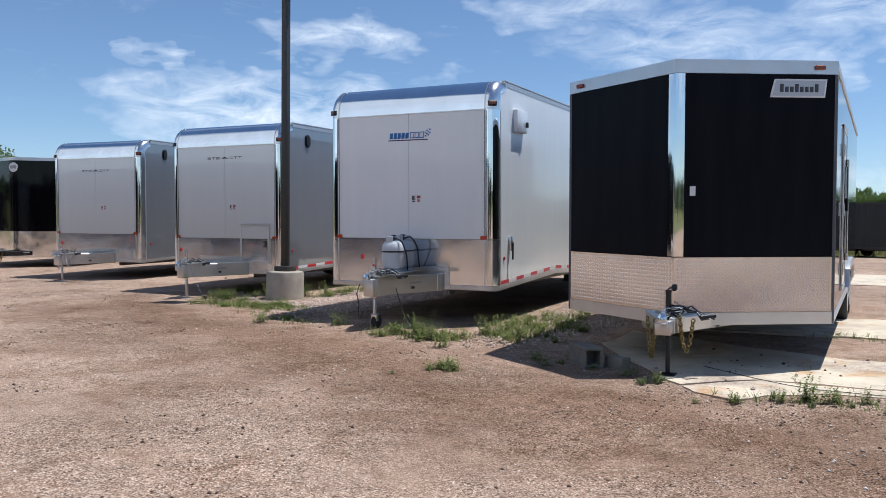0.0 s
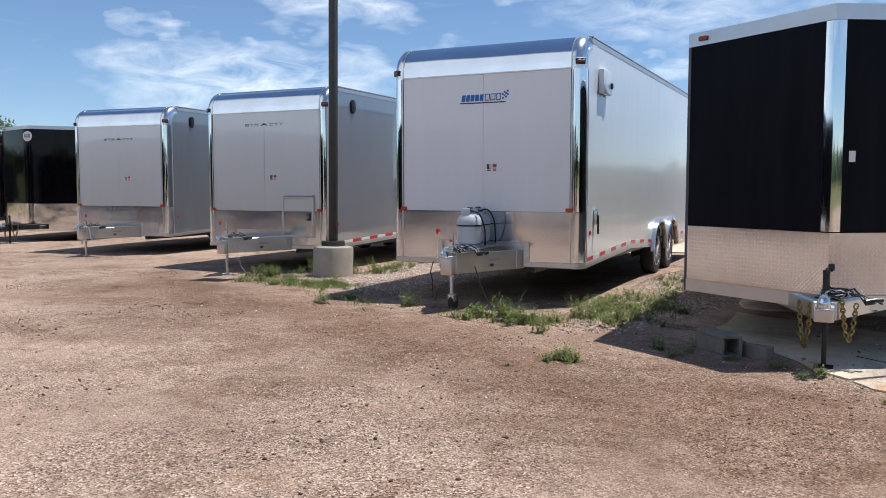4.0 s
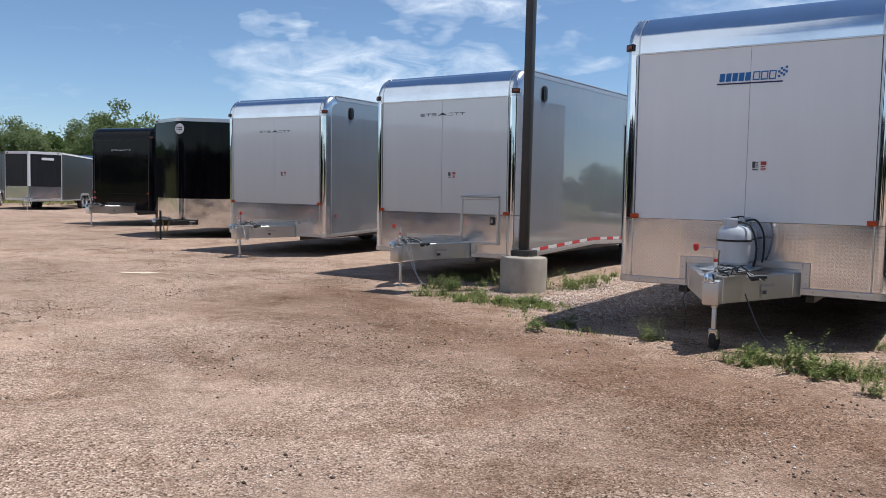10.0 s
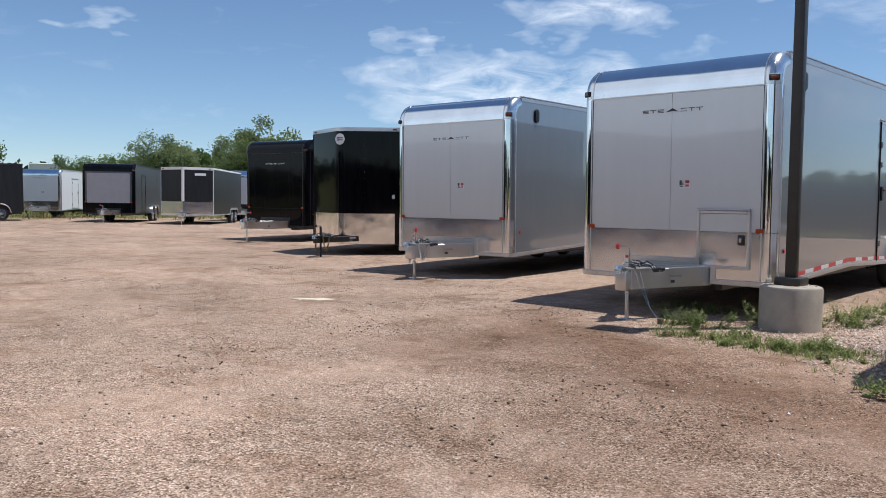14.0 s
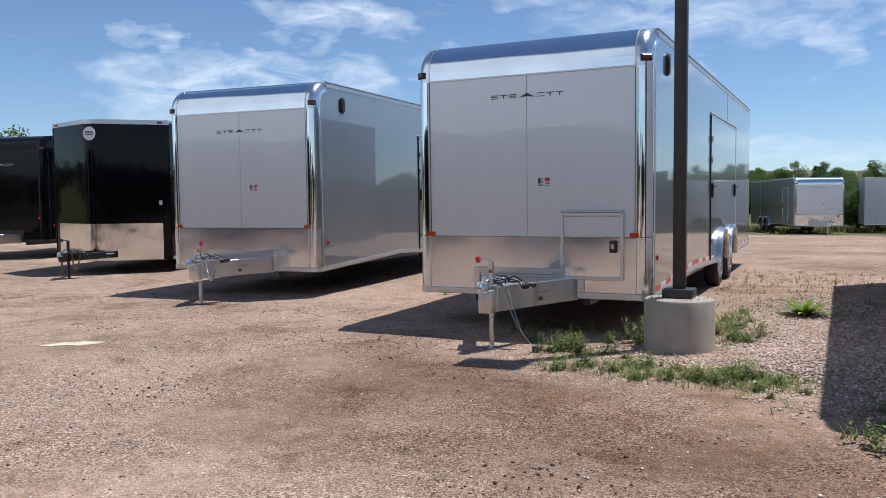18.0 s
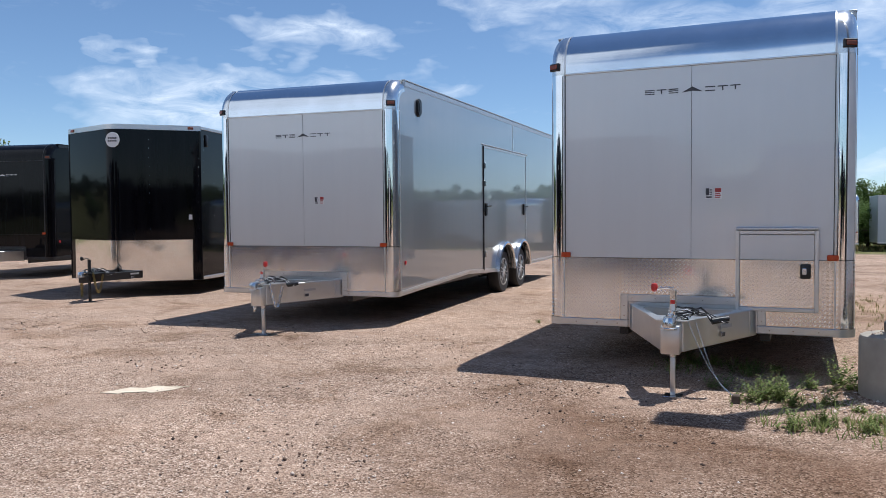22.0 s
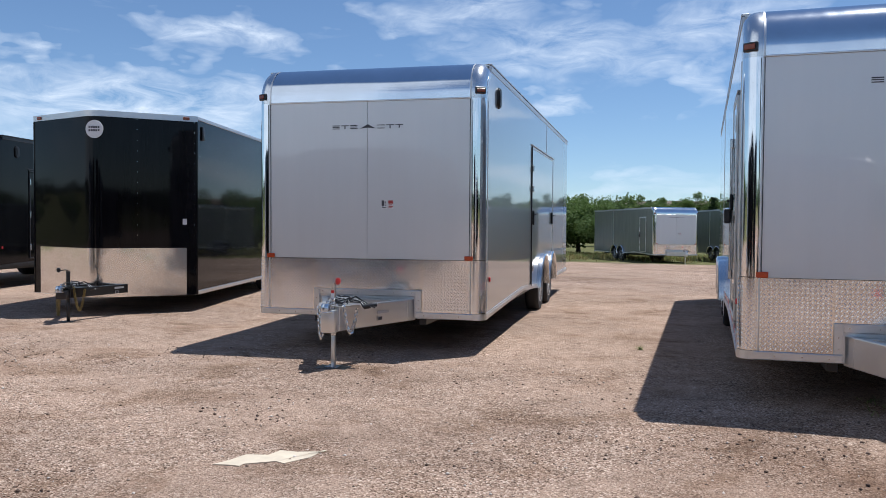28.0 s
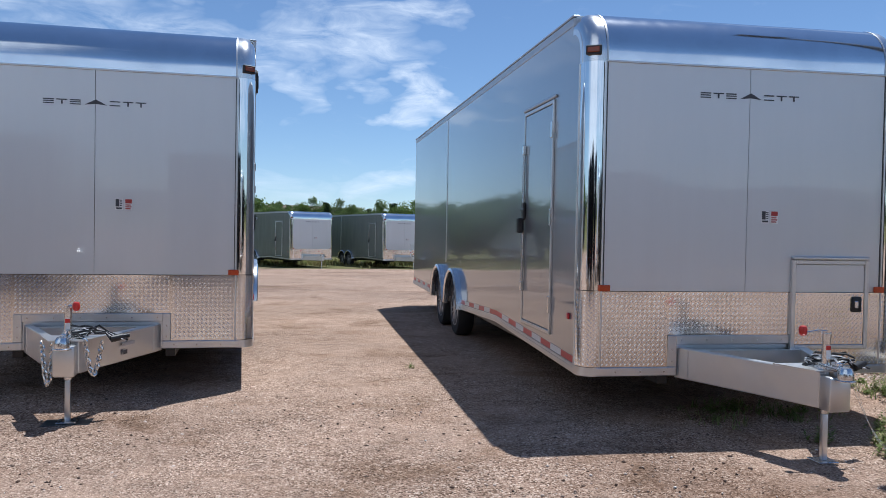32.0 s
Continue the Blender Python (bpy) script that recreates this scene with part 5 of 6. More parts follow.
for k in range(5):
    mark_block(-0.30 + k * 0.062, -0.25 + k * 0.062, 2.53, 2.61, 0.008, -0.005, -0.001, BLUE)
for k in range(3):
    mark_block(0.02 + k * 0.075, 0.085 + k * 0.075, 2.53, 2.615, 0.008, -0.005, -0.001, BLUE)
    mark_block(0.034 + k * 0.075, 0.078 + k * 0.075, 2.542, 2.603, 0.005, -0.008, -0.0055, STICKER)
for k in range(4):
    for j in range(4):
        if (k + j) % 2 == 0:
            mark_block(0.255 + k * 0.022, 0.276 + k * 0.022, 2.545 + j * 0.022 + k * 0.006, 2.566 + j * 0.022 + k * 0.006, 0.0, -0.005, -0.001, BLUE)
v = part("vent_box", boxm(1.30, 1.37, 0.62, 1.02, 2.62, 2.93, 0.015, 2), WHITE, white, "white square side vent")
part("vent_latch", boxm(1.372, 1.40, 0.93, 0.99, 2.70, 2.78, 0.01), BLACK, v)
h = part("side_handle", boxm(1.30, 1.345, 0.47, 0.53, 0.98, 1.18, 0.012, 2), ZINC, white, "chrome pull handle")
part("handle_bar", boxm(1.345, 1.365, 0.485, 0.515, 0.86, 1.10, 0.006), BLACK, h)


def gas_bottle(x, y, z):
    r, h = 0.155, 0.40
    t = thing("gas_bottle", park(-5.25, 10.03, -1.0) @ Matrix.Translation((x, y, z)), "white steel gas bottle strapped on the drawbar", "gas bottle", "gas bottles on the drawbar")
    bm = bmesh.new()
    prof = [(r * 0.80, 0.0), (r * 0.80, 0.03)]
    part("foot_ring", lathe(bm, prof, 28), TANK, t)
    bm = bmesh.new()
    prof = [(0.03, 0.03), (r * 0.7, 0.035), (r * 0.93, 0.06), (r, 0.11), (r, h - 0.10), (r * 0.94, h - 0.05), (r * 0.75, h - 0.015), (r * 0.4, h + 0.002), (0.03, h + 0.004)]
    part("tank", lathe(bm, prof, 36), TANK, t)
    for a0, a1 in ((0.5, 2.0), (3.6, 5.2)):
        bm = bmesh.new()
        sheet(bm, [[(rr * r * math.cos(a), rr * r * math.sin(a), zz) for a in np.linspace(a0, a1, 14)] for rr, zz in ((0.66, h - 0.02), (0.66, h + 0.062), (0.61, h + 0.075), (0.59, h - 0.02))])
        part("collar", bm, TANK, t, "steel valve collar")
    bm = bmesh.new()
    tube(bm, [(0, 0, h), (0, 0, h + 0.06)], 0.018, 10)
    tube(bm, [(0, 0, h + 0.035), (0.06, -0.03, h + 0.035)], 0.014, 8)
    lathe(bm, [(0.01, 0.0), (0.035, 0.005), (0.035, 0.02), (0.01, 0.024)], 14, "z", (0, 0, h + 0.062))
    part("valve", bm, BLACK, t)
    bm = bmesh.new()
    sheet(bm, [[((r + o) * math.cos(a), (r + o) * math.sin(a), zz) for a in np.linspace(0, 2 * math.pi, 37)] for o, zz in ((0.002, 0.255), (0.005, 0.256), (0.005, 0.274), (0.002, 0.275))])
    part("strap", bm, BLACK, t, "black hold-down strap")
    return t


gas_bottle(0.04, -0.50, zw + 0.263)
gas_bottle(0.01, -0.185, zw + 0.263)
hose = tagged(new("gas_hose"), "black rubber gas hose between the bottles", "hose")
hose.matrix_basis = park(-5.25, 10.03, -1.0)
bm = bmesh.new()
tube(bm, flow([(0.10, -0.53, zw + 0.70), (0.20, -0.56, zw + 0.66), (0.245, -0.52, zw + 0.50), (0.23, -0.46, zw + 0.36), (0.20, -0.40, zw + 0.285)]), 0.010, 8)
part("hose", bm, BLACK, hose)
bm = bmesh.new()
tube(bm, flow([(0.05, -0.20, zw + 0.70), (0.17, -0.24, zw + 0.71), (0.235, -0.20, zw + 0.58), (0.225, -0.13, zw + 0.40), (0.20, -0.06, zw + 0.30)]), 0.010, 8)
part("hose", bm, BLACK, hose)
part("bottle_rack", boxm(-0.20, 0.22, -0.79, -0.12, zw + 0.251, zw + 0.2615, 0.003), ALU, white, "flat rack plate")
bm = bmesh.new()
tube(bm, sag((0.22, -0.75, zw + 0.06), (0.62, -0.95, 0.03), 0.12, 8), 0.006, 6)
part("cable", bm, BLACK, white, "loose ground cable")
bm = bmesh.new()
tube(bm, [(-0.30, -0.80, zw + 0.10), (-0.31, -0.86, zw - 0.02), (-0.28, -0.86, zw - 0.14)], 0.008, 6)
tube(bm, [(-0.28, -0.86, zw - 0.14), (-0.29, -0.86, zw - 0.30), (-0.24, -0.87, zw - 0.36), (-0.22, -0.86, zw - 0.24)], 0.004, 6)
part("cable", bm, BLACK, white, "hanging breakaway cable")
# step on the lower corner of the white trailer
st = part("corner_step", boxm(-1.50, -1.30, 0.85, 1.25, 0.40, 0.46, 0.008), ALU, white, "folding aluminium corner step")
part("step_tread", boxm(-1.48, -1.32, 0.88, 1.22, 0.462, 0.470), TREAD, st)


# ---- lamp pole on its concrete base ----
def lamp_pole(x, y):
    t = thing("street_lamp", stand(x, y), "dark bronze square lamp pole on a round concrete base", "lamp pole")
    bm = bmesh.new()
    lathe(bm, [(0.20, -0.1), (0.325, -0.1), (0.325, 0.445), (0.314, 0.472), (0.29, 0.485), (0.10, 0.487)], 40)
    for v in bm.verts:
        k = 0.006 * noise.noise(v.co * 5.0)
        v.co.x += k * (1 if v.co.x > 0 else -1)
        v.co.z += k
    part("concrete_base", bm, CONCRETE, t, "cast round concrete base with chipped edge")
    part("base_cover", boxm(-0.14, 0.14, -0.14, 0.14, 0.485, 0.575, 0.012, 2), BRONZE, t, "square bronze base cover")
    part("pole", boxm(-0.057, 0.057, -0.057, 0.057, 0.575, 5.6, 0.012, 2), BRONZE, t, "square steel pole")
    part("lamp_head", boxm(-0.30, 0.30, -0.19, 0.19, 5.6, 5.74, 0.03, 2), BRONZE, t, "flat box lamp head")
    bm = bmesh.new()
    rnd = random.Random(4)
    for k in range(40):
        a, r = rnd.uniform(0, 6.28), rnd.uniform(0.17, 0.27)
        stone(bm, r * math.cos(a), r * math.sin(a), 0.487, rnd.uniform(0.008, 0.016), rnd)
    tagged(part("loose_stones", bm, ROCK, t), "small stones lying on the base", kind="stuff")


def stone(bm, x, y, z, r, rnd):
    """A lumpy stone that sits on z."""
    sx, sy, sz = r * rnd.uniform(0.8, 1.3), r * rnd.uniform(0.7, 1.1), r * rnd.uniform(0.5, 0.9)
    a = rnd.uniform(0, 3.14)
    ca, sa = math.cos(a), math.sin(a)
    pts = [(0, 0, 1), (1, 0, 0.1), (0.3, 0.95, -0.1), (-0.8, 0.6, 0.15), (-0.8, -0.6, -0.1), (0.3, -0.95, 0.1), (0, 0, -1)]
    vs = []
    for px, py, pz in pts:
        k = rnd.uniform(0.8, 1.2)
        px, py = px * sx * k, py * sy * k
        vs.append(bm.verts.new((x + px * ca - py * sa, y + px * sa + py * ca, z + sz * 0.45 + pz * sz * k)))
    for i in range(5):
        j = (i + 1) % 5
        bm.faces.new((vs[0], vs[1 + i], vs[1 + j]))
        bm.faces.new((vs[6], vs[1 + j], vs[1 + i]))


lamp_pole(-8.585, 11.72)


# ---- slabs, blocks, scraps on the ground ----
def slab(name, outline, thick, mat, label, seed):
    rnd = random.Random(seed)
    pts = []
    for (x0, y0), (x1, y1) in zip(outline, outline[1:] + outline[:1]):
        n = max(2, int(math.hypot(x1 - x0, y1 - y0) / 0.35))
        for k in range(n):
            pts.append((x0 + (x1 - x0) * k / n + rnd.uniform(-0.05, 0.05), y0 + (y1 - y0) * k / n + rnd.uniform(-0.05, 0.05)))
    bm = bmesh.new()
    top = [bm.verts.new((x, y, ground_z(x, y) + thick)) for x, y in pts]
    low = [bm.verts.new((x, y, ground_z(x, y) - 0.12)) for x, y in pts]
    bm.faces.new(top)
    for i in range(len(pts)):
        j = (i + 1) % len(pts)
        bm.faces.new((low[i], low[j], top[j], top[i]))
    ob = new(name, finish(name, bm, mat, 0))
    return tagged(ob, label, "slab", kind="structure")


slab("pavement_slab_1", [(-1.32, 7.42), (-1.12, 7.22), (-0.52, 7.74), (1.2, 7.72), (4.5, 7.9), (4.5, 9.2), (0.2, 9.15), (-2.2, 10.3), (-2.3, 9.1)], 0.012, SLAB, "pale broken concrete slab under a trailer", 1)
slab("pavement_slab_4", [(-1.08, 7.19), (-0.98, 6.98), (-0.6, 6.80), (-0.38, 7.08), (0.0, 7.30), (0.5, 7.42), (1.4, 7.50), (1.2, 7.68), (-0.51, 7.70)], 0.010, SLAB, "pale broken edge of a concrete slab", 7)
slab("pavement_slab_2", [(-2.2, 10.7), (5.5, 10.9), (5.5, 13.0), (-2.2, 12.6)], 0.025, SLAB, "pale broken concrete slab beside gravel", 2)
slab("pavement_slab_3", [(-4.7, 19.0), (9.0, 19.2), (9.0, 23.4), (-4.7, 22.9)], 0.02, SLAB, "pale concrete strip across the lot", 3)
slab("patch", [(-14.66, 9.50), (-14.50, 9.50), (-14.36, 9.68), (-14.22, 9.74), (-14.10, 9.90), (-14.14, 10.02), (-14.30, 9.95), (-14.40, 9.80), (-14.54, 9.72)], 0.006, simple("pale_filler", (0.64, 0.54, 0.41), 0.9, 0, 0.1, 9, 0.2), "pale scrap of filler trodden into the gravel", 5)


def concrete_block(x, y, yaw, s, label):
    bm = bmesh.new()
    if s > 0.8:
        # hollow block lying with its cores towards the drive
        for x0, x1, z0, z1 in ((-0.10, 0.10, -0.02, 0.03), (-0.10, 0.10, 0.17, 0.20), (-0.10, -0.07, 0.031, 0.169), (0.07, 0.10, 0.031, 0.169)):
            box(bm, x0, x1, -0.20, 0.20, z0, z1, 0.006, 1)
        box(bm, -0.069, 0.069, -0.02, 0.02, 0.031, 0.169)
    else:
        box(bm, -0.20 * s, 0.20 * s, -0.10 * s, 0.10 * s, -0.02, 0.19 * s, 0.012, 2)
    for v in bm.verts:
        v.co += Vector((1, 1, 1)) * 0.006 * noise.noise(v.co * 9)
    ob = new("concrete_block", finish("concrete_block", bm, BLOCK))
    ob.matrix_basis = stand(x, y, yaw)
    tagged(ob, label, "block", "blocks under the trailer")


concrete_block(-2.12, 7.80, 38, 0.9, "grey concrete block on the gravel, darkened for shade")
concrete_block(-1.80, 7.78, -30, 0.6, "broken lump of concrete block on gravel")


# loose cable lying over the slab
line = thing("loose_cable", Matrix(), "thin dark cable lying across the concrete slab", "cable")
bm = bmesh.new()
tube(bm, [(x, y, ground_z(x, y) + 0.017) for x, y in ((-1.04, 8.13), (-0.8, 7.93), (-0.53, 7.71), (-0.3, 7.55), (-0.07, 7.44), (0.43, 7.41), (1.0, 7.50))], 0.0035, 6)
part("cable", bm, BLACK, line)


# tie-down wire and stake by the silver trailer's jack
stake = thing("ground_stake", stand(-9.78, 11.02), "rusty ground stake with a thin steel wire", "stake")
part("stake_head", boxm(-0.03, 0.03, -0.03, 0.03, -0.02, 0.07, 0.008), BARK, stake)
for k, (ax, ay, az) in enumerate(((-0.36, 0.02, 0.62), (-0.30, 0.05, 0.60))):
    bm = bmesh.new()
    tube(bm, sag((0, 0, 0.05), (ax, ay, az), 0.10 + 0.03 * k, 8), 0.0018, 5)
    part("wire", bm, ZINC, stake)


# ---- weeds ----
def blade(bm, base, d, length, width, bend):
    """A bent grass blade or leaf of three quads."""
    d = Vector(d).normalized()
    side = d.cross(Vector((0, 0, 1)))
    side = side.normalized() if side.length > 0.05 else Vector((1, 0, 0))
    p, rows = Vector(base), []
    for k in range(3):
        w = width * (0.7, 1.0, 0.6)[k]
        rows.append((bm.verts.new(p - side * w / 2), bm.verts.new(p + side * w / 2)))
        p = p + d * (length / 3)
        d = (d + Vector((d.x, d.y, 0)) * bend * 0.5 - Vector((0, 0, bend * 0.35))).normalized()
    tip = bm.verts.new(p)
    for a, b in zip(rows, rows[1:]):
        bm.faces.new((a[0], a[1], b[1], b[0]))
    bm.faces.new((rows[-1][0], rows[-1][1], tip))


def weed_mesh(seed, h, spread, stems, leafy=True):
    rnd = random.Random(seed)
    bm = bmesh.new()
    for s in range(stems):
        a, lean = rnd.uniform(0, 6.28), rnd.uniform(0.05, 0.6)
        base = Vector((rnd.gauss(0, spread * 0.35), rnd.gauss(0, spread * 0.35), -0.01))
        d = Vector((math.cos(a) * lean, math.sin(a) * lean, 1)).normalized()
        hh = h * rnd.uniform(0.45, 1.0)
        if leafy:
            n = max(4, int(hh / 0.022))
            for k in range(n):
                p = base + d * hh * (k + 1) / n + Vector((math.cos(a), math.sin(a), 0)) * 0.10 * hh * (k / n) ** 2
                for j in range(2):
                    b = k * 2.4 + j * 3.14 + s
                    ll = 0.055 * (1.15 - 0.6 * k / n) * rnd.uniform(0.7, 1.3)
                    blade(bm, p, (math.cos(b), math.sin(b), rnd.uniform(0.2, 0.9)), ll, ll * 0.34, 0.5)
        else:
            blade(bm, base, d, hh, 0.009, rnd.uniform(0.2, 0.9))
    return finish("weed", bm, LEAF, 0)


WEEDS = [weed_mesh(k, h, s, n) for k, (h, s, n) in enumerate(((0.22, 0.16, 16), (0.30, 0.20, 20), (0.16, 0.18, 14), (0.36, 0.16, 14), (0.12, 0.12, 10)))]


def weed(kind, x, y, scale=1.0, turn=0.0, label="leafy green weed growing in the gravel", cat="weed"):
    ob = new("weed_plant", WEEDS[kind])
    ob.matrix_basis = stand(x, y, turn) @ Matrix.Scale(scale, 4)
    return tagged(ob, label, cat, "weeds in the gravel")


rw = random.Random(11)
SPOTS = [
    # by the white trailer's jack
    (-4.95, 8.95, 1.0), (-4.78, 8.80, 1.1), (-4.60, 8.92, 0.9), (-4.42, 8.70, 1.1), (-4.22, 8.62, 1.0), (-4.05, 8.72, 0.9), (-4.30, 8.45, 0.8), (-5.86, 9.22, 0.85),
    (-3.95, 8.9, 0.9), (-3.75, 9.3, 1.0), (-3.60, 9.6, 1.0), (-3.45, 10.0, 1.0), (-3.7, 10.3, 0.8), (-3.2, 10.4, 0.9), (-3.55, 10.9, 1.0), (-3.1, 11.2, 1.0), (-3.3, 9.2, 0.8), (-3.85, 8.2, 0.7),
    # by the pole and the silver trailer's jack
    (-9.95, 11.55, 0.9), (-9.55, 11.30, 1.1), (-9.38, 11.10, 1.0), (-9.70, 11.15, 0.7), (-9.15, 11.25, 0.8), (-9.25, 11.75, 0.9), (-8.95, 11.9, 1.1), (-8.9, 10.45, 0.7), (-8.45, 10.35, 0.75), (-8.0, 10.5, 0.7), (-7.75, 10.65, 0.75), (-7.55, 10.75, 0.6), (-9.2, 10.6, 0.7), (-8.1, 12.3, 0.9), (-8.35, 12.7, 1.0), (-8.2, 13.2, 0.9), (-8.45, 12.2, 1.1), (-9.75, 12.3, 0.9), (-10.3, 12.5, 0.8), (-7.9, 12.6, 0.8),
    (-8.75, 10.40, 0.55), (-8.55, 10.55, 0.6), (-8.25, 10.45, 0.6), (-8.15, 10.62, 0.55), (-7.88, 10.55, 0.6), (-7.66, 10.50, 0.6), (-7.95, 10.35, 0.5), (-8.62, 10.28, 0.5), (-9.05, 10.75, 0.5), (-7.45, 10.62, 0.55), (-9.55, 11.42, 0.9), (-9.45, 11.22, 0.85),
    # loose ones
    (-3.39, 6.90, 0.6), (-3.30, 7.12, 0.75), (-3.62, 6.6, 0.35), (-12.46, 14.75, 0.55), (-2.35, 7.75, 0.6), (-1.62, 7.45, 0.6), (-2.0, 7.6, 0.5), (0.2, 6.95, 0.45), (0.75, 7.0, 0.5), (-0.6, 6.75, 0.4), (1.2, 7.1, 0.5), (0.45, 6.8, 0.45),
    (-2.9, 12.2, 1.0), (-3.2, 13.1, 0.9), (-3.0, 14.0, 0.9), (-2.8, 9.0, 0.6), (-7.0, 9.9, 0.45), (-6.6, 9.3, 0.4),
]
for x, y, s in SPOTS:
    weed(rw.choice((0, 1, 1, 2, 3)) if s > 0.65 else rw.choice((2, 4, 0)), x, y, s * rw.uniform(0.72, 1.02), rw.uniform(0, 360))

# a broad-leaved plant by itself in the stones
bm = bmesh.new()
for k in range(40):
    a = k * 2.4
    blade(bm, (0.02 * math.cos(a), 0.02 * math.sin(a), 0), (math.cos(a), math.sin(a), 0.45 + 0.35 * (k % 3)), 0.27 + 0.03 * (k % 4), 0.065, 0.7)
hosta = new("weed_plant", finish("weed_plant", bm, pieces("broad_leaf", [(0.0, (0.17, 0.26, 0.03)), (1.0, (0.34, 0.42, 0.09))], 0.5, 0.35), 0))
hosta.matrix_basis = stand(-7.55, 14.3) @ Matrix.Scale(1.15, 4)
tagged(hosta, "bright green broad-leaved plant among pale stones", "weed")


def scatter(name, area, n, maker, mat, label, seed, density=None, rounded=0):
    rnd = random.Random(seed)
    bm = bmesh.new()
    x0, x1, y0, y1 = area
    made = 0
    for _ in range(n):
        x, y = rnd.uniform(x0, x1), rnd.uniform(y0, y1)
        if density and rnd.random() > density(x, y):
            continue
        maker(bm, x, y, rnd)
        made += 1
    me = finish(name, bm, mat, rounded)
    return tagged(new(name, me), label, "ground cover", kind="stuff")


def turf_density(x, y):
    d = 0.0
    for cx, cy, rx, ry, k in ((-8.35, 10.45, 1.25, 0.42, 2.2), (-9.4, 11.1, 0.6, 0.5, 0.6), (-3.4, 10.0, 0.7, 1.7, 0.8), (-4.4, 8.75, 0.9, 0.35, 0.9), (-3.0, 13.5, 0.8, 2.5, 0.5), (-8.2, 13.2, 0.35, 1.5, 0.6), (0.6, 6.9, 1.6, 0.25, 0.5), (-6.9, 9.3, 0.7, 0.3, 0.25), (-3.3, 7.0, 0.22, 0.16, 1.0), (-7.6, 9.9, 0.5, 0.4, 0.15), (2.5, 10.8, 3.0, 0.4, 0.6), (-10.2, 12.4, 1.2, 0.5, 0.35)):
        q = ((x - cx) / rx) ** 2 + ((y - cy) / ry) ** 2
        d = max(d, k * max(0.0, 1 - q))
    return d * (0.35 + 1.2 * max(0, noise.noise((x * 2.2, y * 2.2, 5.0)) + 0.25))


def tuft(bm, x, y, rnd):
    z = ground_z(x, y) - 0.01
    for _ in range(4):
        a, l = rnd.uniform(0, 6.28), rnd.uniform(0.04, 0.13)
        blade(bm, (x + rnd.gauss(0, 0.02), y + rnd.gauss(0, 0.02), z), (math.cos(a) * 0.5, math.sin(a) * 0.5, 1), l, 0.008, rnd.uniform(0.2, 0.9))


rg = random.Random(77)
grown = 0
while grown < 150:
    gx, gy = rg.uniform(-10.6, 2.2), rg.uniform(6.5, 14.5)
    if rg.random() < turf_density(gx, gy) * 0.8:
        weed(rg.choice((0, 2, 2, 4, 4)), gx, gy, rg.uniform(0.35, 0.85), rg.uniform(0, 360), "low leafy weed creeping over the gravel")
        grown += 1
for gx, gy, gs in ((-0.62, 6.72, 0.5), (-0.30, 6.92, 0.6), (-0.08, 7.02, 0.85), (0.10, 7.05, 0.7), (0.32, 7.10, 0.5), (0.62, 7.14, 0.95), (0.74, 7.05, 0.8), (0.92, 7.16, 0.55), (1.15, 7.20, 0.7), (-1.45, 7.10, 0.45), (-1.30, 7.25, 0.7), (-2.45, 7.55, 0.5), (-2.62, 7.82, 0.7), (-2.3, 8.0, 0.6), (-0.9, 6.6, 0.3), (0.5, 6.6, 0.35), (1.4, 6.9, 0.6)):
    weed(rg.choice((0, 2, 3)), gx, gy, gs, rg.uniform(0, 360), "leafy weed at the broken slab's edge")
scatter("slab_stones", (-1.6, 2.4, 6.9, 9.2), 420, lambda bm, x, y, r: stone(bm, x, y, ground_z(x, y) + 0.011, r.choice((0.006, 0.009, 0.013, 0.02)) * r.uniform(0.7, 1.3), r), PEBBLE, "loose dark stones lying on the slab", 61, lambda x, y: 0.35 + 0.65 * max(0.0, noise.noise((x * 1.7, y * 1.7, 3.0)) * 2))
scatter("grass", (-10.6, 2.6, 6.4, 16.0), 34000, tuft, LEAF, "short green grass coming through the gravel", 21, turf_density)
scatter("dry_grass", (-10.6, 2.6, 6.4, 20.0), 14000, tuft, DRY, "dry yellowish grass coming through the gravel", 22, lambda x, y: turf_density(x, y) * 0.6 + (0.3 * smooth01((y - 13) / 3) if -8.8 < x < -6.4 else 0.0))


def rock_density(x, y):
    d = 0.0
    for cx, cy, rx, ry, k in ((-7.3, 13.0, 1.25, 3.6, 1.0), (-7.4, 10.9, 0.9, 0.9, 0.8), (-3.1, 12.5, 0.8, 3.4, 0.8), (-3.4, 9.6, 0.7, 1.4, 0.35), (-8.6, 11.4, 0.8, 0.6, 0.5)):
        q = ((x - cx) / rx) ** 2 + ((y - cy) / ry) ** 2
        d = max(d, k * max(0.0, min(1.0, 1.6 * (1 - q))))
    return d


scatter("river_rock", (-9.6, -2.2, 8.2, 17.0), 105000, lambda bm, x, y, r: stone(bm, x, y, ground_z(x, y) - 0.004 + r.uniform(0, 0.006), r.choice((0.007, 0.009, 0.011, 0.014, 0.018)) * r.uniform(0.8, 1.2), r), ROCK, "pinkish and white river stones in a loose bed", 31, rock_density, 170)


def lot_pebble(bm, x, y, r):
    stone(bm, x, y, ground_z(x, y) - 0.004, r.choice((0.003, 0.004, 0.004, 0.005, 0.006, 0.007, 0.009, 0.012)) * r.uniform(0.7, 1.3), r)


def pebble_density(x, y):
    """Denser near the lane where one walks, patchy."""
    line = 0.42 * -x + 1.2
    return max(0.06, 1 - abs(y - line - 3.2) / 6.0) * (0.35 + 0.9 * max(0, noise.noise((x * 0.8, y * 0.8, 9.0)) + 0.35))


